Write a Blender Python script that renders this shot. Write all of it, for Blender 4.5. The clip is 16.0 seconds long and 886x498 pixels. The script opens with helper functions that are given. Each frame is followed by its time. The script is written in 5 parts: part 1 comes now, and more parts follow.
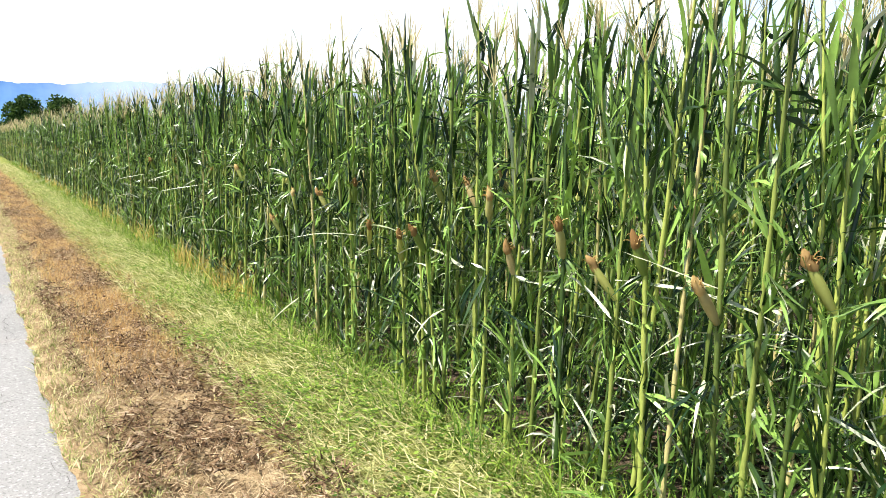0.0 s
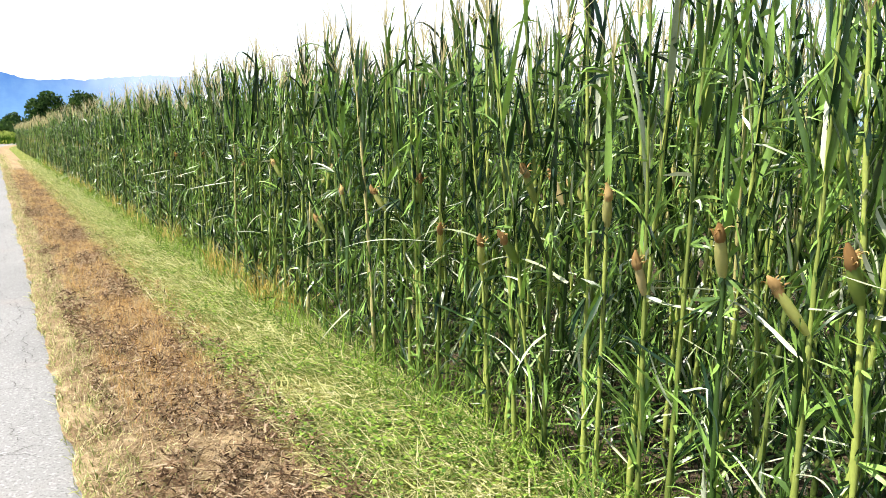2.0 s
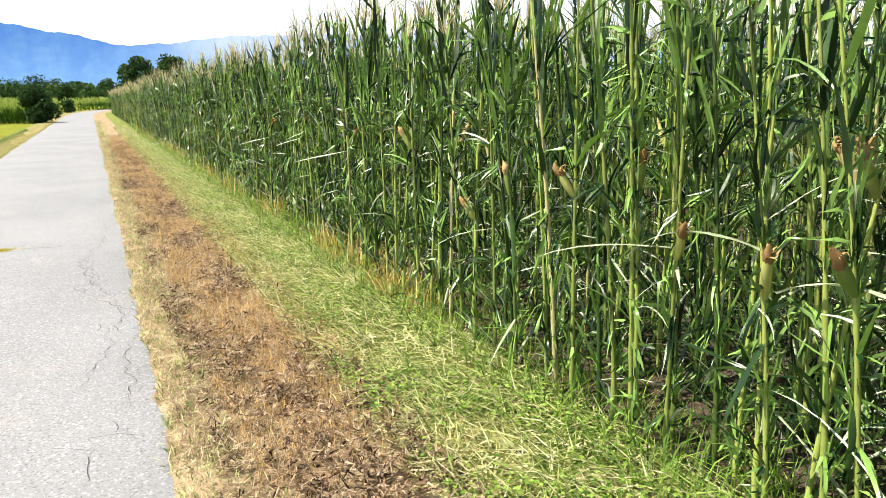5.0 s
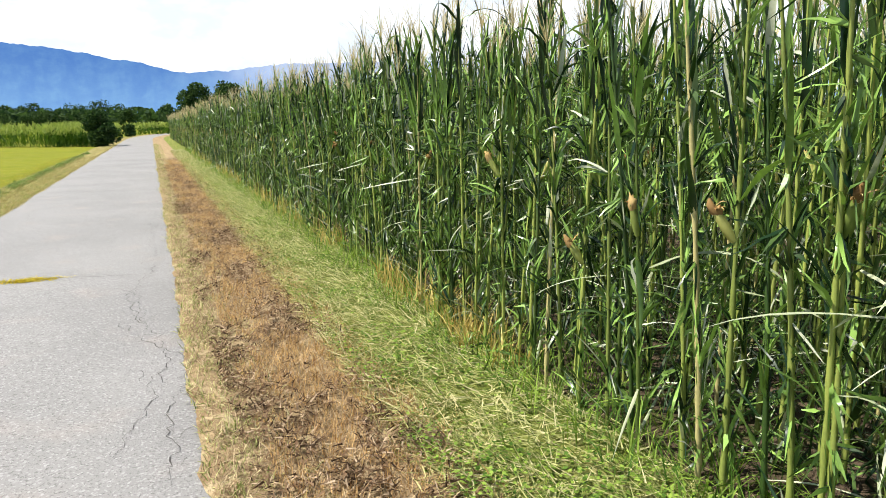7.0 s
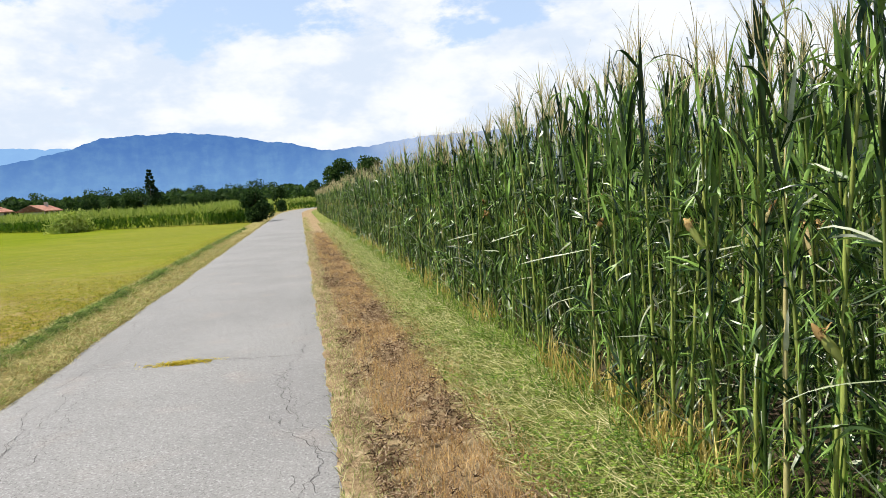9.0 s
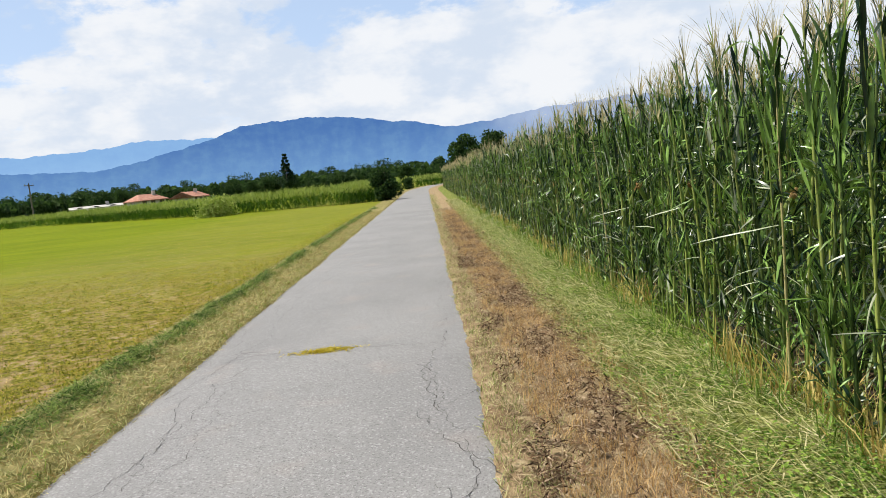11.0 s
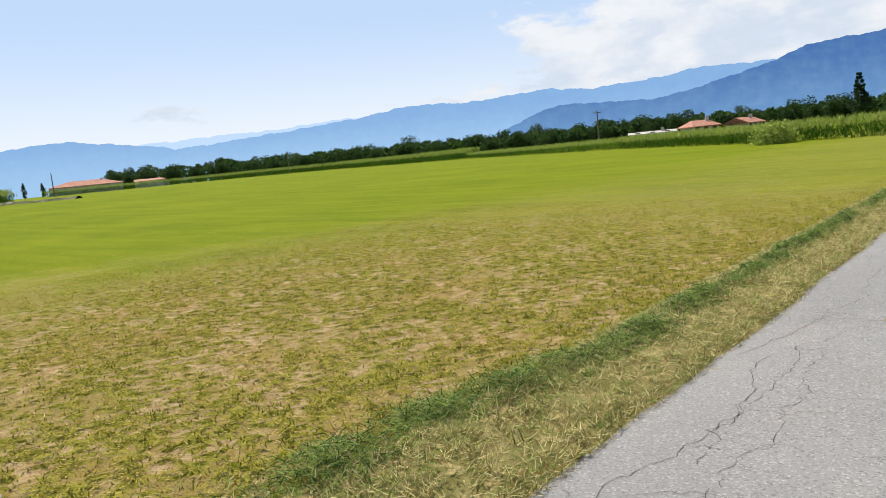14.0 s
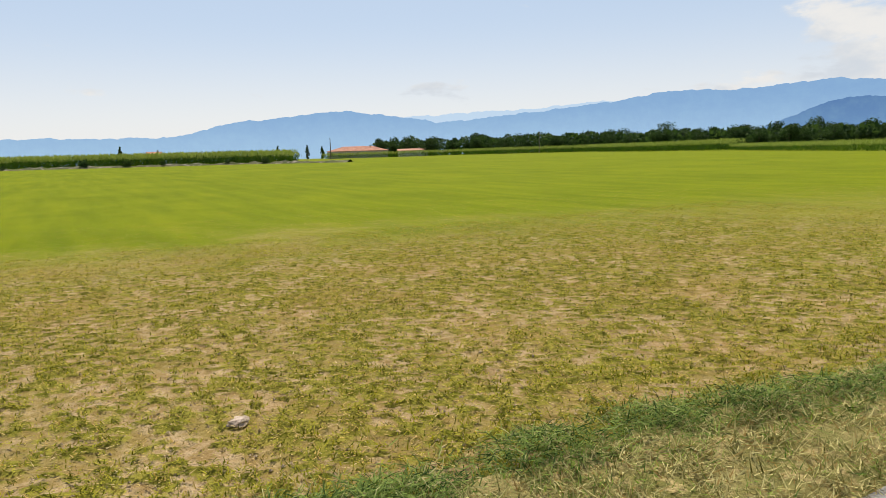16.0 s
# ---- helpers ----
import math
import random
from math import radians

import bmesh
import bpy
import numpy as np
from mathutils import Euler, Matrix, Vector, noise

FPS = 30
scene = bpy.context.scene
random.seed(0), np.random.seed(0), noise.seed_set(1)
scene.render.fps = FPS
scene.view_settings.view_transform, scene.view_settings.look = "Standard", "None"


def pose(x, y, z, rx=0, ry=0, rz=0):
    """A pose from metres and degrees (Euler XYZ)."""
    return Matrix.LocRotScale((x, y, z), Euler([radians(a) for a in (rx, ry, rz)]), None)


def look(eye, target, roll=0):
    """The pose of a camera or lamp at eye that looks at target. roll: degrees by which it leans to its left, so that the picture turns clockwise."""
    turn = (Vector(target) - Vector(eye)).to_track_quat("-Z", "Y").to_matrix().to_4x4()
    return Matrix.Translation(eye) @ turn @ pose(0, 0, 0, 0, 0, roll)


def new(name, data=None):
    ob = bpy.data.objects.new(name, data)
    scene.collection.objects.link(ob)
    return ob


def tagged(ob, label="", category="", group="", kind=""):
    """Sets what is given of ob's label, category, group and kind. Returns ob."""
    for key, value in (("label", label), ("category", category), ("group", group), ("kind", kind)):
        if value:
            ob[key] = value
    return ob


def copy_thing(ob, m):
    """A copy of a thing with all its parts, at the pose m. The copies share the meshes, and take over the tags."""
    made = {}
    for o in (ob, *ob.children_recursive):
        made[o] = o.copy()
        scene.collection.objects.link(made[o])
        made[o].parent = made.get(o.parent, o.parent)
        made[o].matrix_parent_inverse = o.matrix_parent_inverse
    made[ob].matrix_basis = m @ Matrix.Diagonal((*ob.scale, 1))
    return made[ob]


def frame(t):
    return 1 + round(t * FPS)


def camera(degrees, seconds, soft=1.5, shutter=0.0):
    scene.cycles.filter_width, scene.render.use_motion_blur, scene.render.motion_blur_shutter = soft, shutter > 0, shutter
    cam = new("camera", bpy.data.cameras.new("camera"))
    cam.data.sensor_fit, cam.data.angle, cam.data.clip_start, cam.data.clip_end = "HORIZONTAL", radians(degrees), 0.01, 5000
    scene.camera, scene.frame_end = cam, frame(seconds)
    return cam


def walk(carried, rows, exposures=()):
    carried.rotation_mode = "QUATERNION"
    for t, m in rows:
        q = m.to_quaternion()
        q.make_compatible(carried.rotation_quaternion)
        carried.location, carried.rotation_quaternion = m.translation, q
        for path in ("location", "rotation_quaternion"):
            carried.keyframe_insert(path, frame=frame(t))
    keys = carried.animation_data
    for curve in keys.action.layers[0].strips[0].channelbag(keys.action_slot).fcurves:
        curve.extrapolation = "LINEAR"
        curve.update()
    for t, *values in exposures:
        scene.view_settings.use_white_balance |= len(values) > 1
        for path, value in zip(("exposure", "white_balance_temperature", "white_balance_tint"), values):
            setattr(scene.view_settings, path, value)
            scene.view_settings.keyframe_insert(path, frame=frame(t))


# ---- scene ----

cam = camera(64.2, 16.0, soft=0.7)
PATH = [
    (0, (-0.343, 1.707, 1.402), (0.765, 3.351, 1.141), 2.4),
    (0.5, (-0.3, 1.882, 1.402), (0.834, 3.495, 1.066), 2.7),
    (1, (-0.3, 2.1, 1.404), (0.795, 3.755, 1.154), -0.2),
    (1.5, (-0.303, 2.259, 1.405), (0.836, 3.863, 1.043), 0.5),
    (2, (-0.253, 2.431, 1.407), (0.806, 4.101, 1.11), 1.2),
    (2.5, (-0.181, 2.641, 1.395), (0.8, 4.354, 1.075), 2.2),
    (3, (-0.214, 2.871, 1.405), (0.791, 4.574, 1.107), 0.6),
    (3.5, (-0.216, 3.063, 1.43), (0.796, 4.755, 1.091), 0.9),
    (4, (-0.139, 3.263, 1.425), (0.772, 5.011, 1.086), 3.4),
    (4.5, (-0.13, 3.434, 1.444), (0.732, 5.186, 1.012), 0.5),
    (5, (-0.181, 3.623, 1.464), (0.67, 5.381, 1.032), -1.1),
    (5.2, (-0.197, 3.672, 1.474), (0.618, 5.449, 1.05), -0.2),
    (7.3, (-0.127, 4.394, 1.427), (0.572, 6.24, 1.105), -1.2),
    (7.5, (-0.137, 4.435, 1.436), (0.503, 6.311, 1.172), -1.0),
    (8, (-0.075, 4.636, 1.429), (0.44, 6.559, 1.239), 0.3),
    (8.5, (-0.055, 4.796, 1.427), (0.413, 6.723, 1.167), -1.1),
    (9, (-0.148, 4.944, 1.452), (0.239, 6.9, 1.287), -3.5),
    (11.3, (-0.292, 5.472, 1.484), (-0.373, 7.456, 1.252), -5.7),
    (11.5, (-0.322, 5.511, 1.472), (-0.499, 7.483, 1.187), -5.5),
    (12, (-0.328, 5.718, 1.473), (-0.875, 7.632, 1.278), -3.8),
    (12.5, (-0.371, 5.818, 1.458), (-1.238, 7.596, 1.164), -3.8),
    (13, (-0.431, 5.918, 1.453), (-1.326, 7.673, 1.107), -2.9),
    (13.5, (-0.644, 5.994, 1.49), (-1.735, 7.653, 1.247), -4.8),
    (14, (-0.775, 6.089, 1.486), (-2.098, 7.567, 1.228), -5.7),
    (14.5, (-0.72, 6.193, 1.498), (-2.188, 7.537, 1.298), -2.5),
    (15, (-0.737, 6.201, 1.498), (-2.337, 7.388, 1.322), -2.9),
    (15.5, (-0.817, 6.213, 1.463), (-2.538, 7.192, 1.182), -2.4),
    (16, (-0.894, 6.211, 1.459), (-2.633, 7.163, 1.194), -1.8),
]
EXPOSURE = ((0, 1.43, 6500, 10), (3.5, 1.36, 6500, 10), (5.2, 1.32, 6500, 10), (7.3, 0.93, 6500, 10), (9.2, 0.67, 6500, 10), (11.3, 0.53, 6500, 10), (13, 0.48, 6500, 10), (13.5, 0.54, 6500, 10), (14.5, 0.40, 6500, 10), (15, 0.24, 6500, 10), (15.5, 0.36, 6800, 10), (16, 0.41, 7000, 10))
walk(cam, [(t, look(eye, target, roll)) for t, eye, target, roll in PATH], EXPOSURE)

# ---- light ----
SUN_AZ, SUN_EL = 72.0, 58.0          # degrees left of the road's direction, and above the horizon


def direction(az, el=0.0):
    """The unit vector az degrees to the left of +y and el degrees up."""
    a, e = radians(az), radians(el)
    return Vector((-math.sin(a) * math.cos(e), math.cos(a) * math.cos(e), math.sin(e)))


class Nodes:
    """Small helper to write node trees."""

    def __init__(self, tree):
        self.tree = tree
        tree.nodes.clear()

    def add(self, kind, props=(), **sockets):
        n = self.tree.nodes.new(kind)
        for k, v in props:
            if k == "operation":
                n.operation = v
            elif k == "use_clamp":
                n.use_clamp = v
            elif k == "data_type":
                n.data_type = v
            elif k == "interpolation_type":
                n.interpolation_type = v
        for k, v in sockets.items():
            self.put(n.inputs[int(k[1:]) if k[0] == "_" and k[1:].isdigit() else k.replace("__", " ")], v)
        return n

    def put(self, socket, v):
        if isinstance(v, bpy.types.NodeSocket):
            self.tree.links.new(v, socket)
        else:
            socket.default_value = v

    def math(self, op, a, b=0.0, c=0.0, clamp=False):
        return self.add("ShaderNodeMath", (("operation", op), ("use_clamp", clamp)), _0=a, _1=b, _2=c).outputs[0]

    def mix(self, f, a, b):
        n = self.add("ShaderNodeMix", (("data_type", "RGBA"),))
        for i, v in ((0, f), (6, a), (7, b)):
            self.put(n.inputs[i], v)
        return n.outputs[2]

    def ramp(self, v, lo, hi, a=0.0, b=1.0):
        n = self.add("ShaderNodeMapRange", (("interpolation_type", "SMOOTHSTEP"),))
        for i, x in enumerate((v, lo, hi, a, b)):
            self.put(n.inputs[i], x)
        return n.outputs[0]

    def noise(self, vec, scale, detail=4.0, rough=0.55, distort=0.0):
        return self.add("ShaderNodeTexNoise", (), Vector=vec, Scale=scale, Detail=detail, Roughness=rough, Distortion=distort).outputs[0]

    def stretch(self, vec, x, y, z):
        n = self.add("ShaderNodeVectorMath", (("operation", "MULTIPLY"),), _0=vec)
        n.inputs[1].default_value = (x, y, z)
        return n.outputs[0]


def c4(c):
    return (c[0], c[1], c[2], 1.0)


world = bpy.data.worlds.new("sky")
scene.world = world
world.use_nodes = True
w = Nodes(world.node_tree)
sky = w.add("ShaderNodeTexSky")
sky.sky_type, sky.sun_disc = "NISHITA", False
sky.sun_elevation, sky.sun_rotation = radians(SUN_EL), radians(-SUN_AZ)
sky.air_density, sky.dust_density, sky.ozone_density = 1.0, 1.0, 2.0
way = w.add("ShaderNodeTexCoord").outputs["Generated"]
sep = w.add("ShaderNodeSeparateXYZ", (), _0=way)
lift = w.math("ADD", sep.outputs[2], 0.16)
plane = w.add("ShaderNodeCombineXYZ", (), X=w.math("DIVIDE", sep.outputs[0], lift), Y=w.math("DIVIDE", sep.outputs[1], lift), Z=sep.outputs[2]).outputs[0]
big = w.noise(plane, 1.15, 7.0, 0.58, 0.25)
fine = w.noise(w.stretch(way, 1.0, 1.0, 1.7), 9.0, 8.0, 0.60, 0.0)
heavy = w.add("ShaderNodeVectorMath", (("operation", "DOT_PRODUCT"),), _0=way)
heavy.inputs[1].default_value = direction(-25)
cover = w.ramp(heavy.outputs["Value"], 0.15, 0.93, 0.0, 0.25)
body = w.math("ADD", w.math("ADD", w.math("MULTIPLY", big, 0.58), w.math("MULTIPLY", fine, 0.42)), cover)
low = w.ramp(sep.outputs[2], 0.28, 0.08, -0.07, 0.07)
cloud = w.ramp(w.math("ADD", body, low), 0.64, 0.71)
shade = w.ramp(w.noise(w.stretch(way, 1.0, 1.0, 2.0), 7.0, 5.0, 0.6), 0.38, 0.60)
tone = w.mix(shade, (7.5, 8.4, 9.7, 1.0), (10.0, 10.2, 10.5, 1.0))
veil = w.mix(w.math("MULTIPLY", w.ramp(sep.outputs[2], 0.34, 0.0, 0.62, 0.80), w.ramp(sep.outputs[2], 0.75, 0.42)), sky.outputs[0], w.mix(w.ramp(sep.outputs[2], 0.02, 0.20), (10.6, 11.2, 12.2, 1.0), (7.2, 9.2, 12.4, 1.0)))
back = w.add("ShaderNodeBackground", (), Color=w.mix(w.math("MULTIPLY", cloud, 0.95), veil, tone), Strength=0.0625)
w.add("ShaderNodeOutputWorld", (), Surface=back.outputs[0])

sun = new("sun", bpy.data.lights.new("sun", "SUN"))
sun.data.energy, sun.data.angle, sun.data.color = 5.0, radians(0.53), (1.0, 0.955, 0.88)
sun.matrix_world = look(direction(SUN_AZ, SUN_EL) * 50, (0, 0, 0))

# ---- materials ----


def material(name):
    m = bpy.data.materials.new(name)
    m.use_nodes = True
    return m, Nodes(m.node_tree)


def finish(n, color, rough=0.85, bump=None, strength=0.3, distance=0.01, spec=0.35, metallic=0.0, thin=None, share=0.24):
    """Principled surface; thin adds light that passes through a leaf."""
    p = n.add("ShaderNodeBsdfPrincipled", (), Base__Color=color, Roughness=rough, Metallic=metallic)
    n.put(p.inputs["Specular IOR Level"], spec)
    if bump is not None:
        b = n.add("ShaderNodeBump", (), Strength=strength, Distance=distance, Height=bump)
        n.put(p.inputs["Normal"], b.outputs[0])
    out = p.outputs[0]
    if thin is not None:
        t = n.add("ShaderNodeBsdfTranslucent", (), Color=thin)
        out = n.add("ShaderNodeMixShader", (), _0=share, _1=out, _2=t.outputs[0]).outputs[0]
    n.add("ShaderNodeOutputMaterial", (), Surface=out)


def place(n):
    return n.add("ShaderNodeNewGeometry").outputs["Position"]


def plain(name, a, b, scale=6.0, rough=0.8, spec=0.3, bump=0.2, metallic=0.0, distance=0.01):
    """Two tones broken up by a coarse and a fine noise."""
    m, n = material(name)
    p = place(n)
    f = n.math("ADD", n.math("MULTIPLY", n.noise(p, scale), 0.6), n.math("MULTIPLY", n.noise(p, scale * 9), 0.4))
    finish(n, n.mix(n.ramp(f, 0.35, 0.65), c4(a), c4(b)), rough, n.noise(p, scale * 12), bump, distance, spec, metallic)
    return m


def leafy(name, dark, light, dry=None, dry_share=0.0, rough=0.45, spec=0.45, scale=3.0, share=0.24, tones=(0.25, 0.88)):
    """Leaves: each island its own tone, some of them dry, with patches along the blade."""
    m, n = material(name)
    g = n.add("ShaderNodeNewGeometry")
    o = n.add("ShaderNodeObjectInfo")
    r = n.math("FRACT", n.math("ADD", g.outputs["Random Per Island"], o.outputs["Random"]))
    f = n.math("ADD", n.math("MULTIPLY", r, 0.65), n.math("MULTIPLY", n.noise(g.outputs["Position"], scale), 0.5))
    col = n.mix(n.ramp(f, *tones), c4(dark), c4(light))
    if dry:
        pick = n.math("FRACT", n.math("MULTIPLY", r, 7.31))
        col = n.mix(n.ramp(pick, 1.0 - dry_share, 1.0 - dry_share * 0.6), col, c4(dry))
    grain = n.noise(g.outputs["Position"], 60.0, 2.0)
    col = n.mix(n.math("MULTIPLY", grain, 0.35), col, c4([x * 0.55 for x in dark]))
    bright = n.add("ShaderNodeHueSaturation", (), Value=1.7, Saturation=1.1, Color=col).outputs[0]
    finish(n, col, rough, grain, 0.15, 0.004, spec, thin=bright, share=share)
    return m


M = {}
M["corn_leaf"] = leafy("corn_leaf", (0.007, 0.026, 0.006), (0.245, 0.40, 0.080), (0.50, 0.53, 0.38), 0.08, 0.32, 0.35, share=0.09, tones=(0.34, 0.90))
M["pale_leaf"] = leafy("pale_leaf", (0.24, 0.28, 0.15), (0.48, 0.50, 0.34), None, 0, 0.40, 0.45, share=0.12)
M["corn_stalk"] = leafy("corn_stalk", (0.030, 0.065, 0.012), (0.36, 0.41, 0.09), (0.50, 0.43, 0.18), 0.08, 0.42, 0.35, share=0.06)
M["husk"] = leafy("husk", (0.17, 0.23, 0.045), (0.48, 0.46, 0.14), (0.46, 0.36, 0.17), 0.2, 0.55, 0.25)
M["silk"] = leafy("silk", (0.24, 0.135, 0.05), (0.56, 0.40, 0.17), None, 0, 0.85, 0.1, 30.0)
M["tassel"] = leafy("tassel", (0.34, 0.29, 0.14), (0.62, 0.54, 0.32), None, 0, 0.8, 0.15)
M["far_corn"] = leafy("far_corn", (0.020, 0.055, 0.007), (0.095, 0.175, 0.022), None, 0, 0.75, 0.08, 0.4)
M["far_tassel"] = leafy("far_tassel", (0.19, 0.26, 0.05), (0.33, 0.37, 0.10), None, 0, 0.85, 0.08, 0.4)
M["straw"] = leafy("straw", (0.20, 0.14, 0.080), (0.54, 0.43, 0.27), (0.11, 0.075, 0.045), 0.22, 0.9, 0.08, 2.0)
M["gold_straw"] = leafy("gold_straw", (0.34, 0.21, 0.085), (0.70, 0.49, 0.23), (0.22, 0.115, 0.05), 0.2, 0.9, 0.08, 2.0)
M["clippings"] = leafy("clippings", (0.018, 0.048, 0.010), (0.25, 0.34, 0.085), (0.42, 0.41, 0.19), 0.08, 0.85, 0.10, 2.0)
M["hay"] = leafy("hay", (0.105, 0.100, 0.024), (0.62, 0.56, 0.27), (0.26, 0.17, 0.06), 0.22, 0.9, 0.08, 2.0)
M["grass"] = leafy("grass", (0.085, 0.115, 0.020), (0.48, 0.48, 0.20), (0.62, 0.56, 0.32), 0.30, 0.8, 0.12, 3.0)
M["field_grass"] = leafy("field_grass", (0.060, 0.070, 0.006), (0.36, 0.335, 0.040), (0.46, 0.32, 0.11), 0.18, 0.9, 0.06, 4.0)
M["weed"] = leafy("weed", (0.040, 0.095, 0.010), (0.26, 0.37, 0.060), None, 0, 0.7, 0.15, 4.0)
M["dry_leaf"] = leafy("dry_leaf", (0.30, 0.22, 0.06), (0.66, 0.53, 0.20), None, 0, 0.8, 0.1, 4.0)
M["yellow_weed"] = leafy("yellow_weed", (0.24, 0.20, 0.02), (0.60, 0.48, 0.07), None, 0, 0.8, 0.1, 6.0)
M["tree_leaf"] = leafy("tree_leaf", (0.016, 0.037, 0.012), (0.060, 0.102, 0.027), None, 0, 0.8, 0.08, 0.25)
M["pine_leaf"] = leafy("pine_leaf", (0.012, 0.028, 0.014), (0.035, 0.058, 0.025), None, 0, 0.8, 0.08, 0.3)
M["bark"] = plain("bark", (0.07, 0.05, 0.035), (0.16, 0.12, 0.085), 3.0, 0.95)
M["plaster"] = plain("plaster", (0.34, 0.31, 0.28), (0.44, 0.41, 0.37), 0.8)
M["white_wall"] = plain("white_wall", (0.60, 0.58, 0.55), (0.74, 0.72, 0.68), 0.5)
M["roof_tile"] = plain("roof_tile", (0.28, 0.105, 0.06), (0.42, 0.22, 0.15), 1.5)
M["red_tile"] = plain("red_tile", (0.28, 0.10, 0.06), (0.41, 0.18, 0.11), 0.6)
M["shutter"] = plain("shutter", (0.05, 0.045, 0.04), (0.09, 0.07, 0.06), 2.0)
M["pole_wood"] = plain("pole_wood", (0.10, 0.085, 0.07), (0.18, 0.15, 0.12), 2.0)
M["metal"] = plain("metal", (0.30, 0.31, 0.32), (0.40, 0.41, 0.42), 3.0, 0.4, 0.5, 0.1, 0.7)
M["clod"] = plain("clod", (0.20, 0.145, 0.085), (0.46, 0.36, 0.25), 30.0, 0.95, 0.05)
M["stone"] = plain("stone", (0.30, 0.23, 0.18), (0.52, 0.43, 0.35), 30.0, 0.95, 0.05, 0.6)
M["crack"] = plain("crack", (0.035, 0.032, 0.030), (0.075, 0.068, 0.06), 8.0, 0.95)


def asphalt():
    m, n = material("old_asphalt")
    p = place(n)
    patchy = n.noise(p, 0.55, 5.0, 0.6, 0.4)
    grit = n.noise(p, 70.0, 2.0, 0.7)
    speck = n.add("ShaderNodeTexVoronoi", (), Vector=p, Scale=95.0).outputs["Color"]
    gray = n.add("ShaderNodeRGBToBW", (), _0=speck).outputs[0]
    col = n.mix(n.ramp(patchy, 0.3, 0.7), c4((0.180, 0.176, 0.170)), c4((0.216, 0.211, 0.203)))
    col = n.mix(n.ramp(n.noise(p, 1.7, 3.0), 0.55, 0.75, 0.0, 0.5), col, c4((0.25, 0.222, 0.20)))
    col = n.mix(n.ramp(gray, 0.6, 0.95, 0.0, 0.40), col, c4((0.44, 0.43, 0.42)))
    col = n.mix(n.ramp(grit, 0.52, 0.68, 0.0, 0.75), col, c4((0.095, 0.090, 0.086)))
    finish(n, col, 0.88, n.math("ADD", grit, n.math("MULTIPLY", gray, 0.6)), 0.55, 0.006, 0.3)
    return m


def earth(name, tones, scales, bump=0.8, distance=0.03):
    """Ground cover: three tones mixed by coarse and fine noise."""
    m, n = material(name)
    p = place(n)
    a, b, c = tones
    col = n.mix(n.ramp(n.noise(p, scales[0], 5.0, 0.65, 0.5), 0.35, 0.65), c4(a), c4(b))
    col = n.mix(n.ramp(n.noise(p, scales[1], 4.0, 0.6), 0.5, 0.68), col, c4(c))
    fine_grain = n.noise(p, scales[2], 3.0, 0.7)
    col = n.mix(n.ramp(fine_grain, 0.5, 0.75, 0.0, 0.55), col, c4([x * 0.45 for x in a]))
    finish(n, col, 0.95, fine_grain, bump, distance, 0.04)
    return m


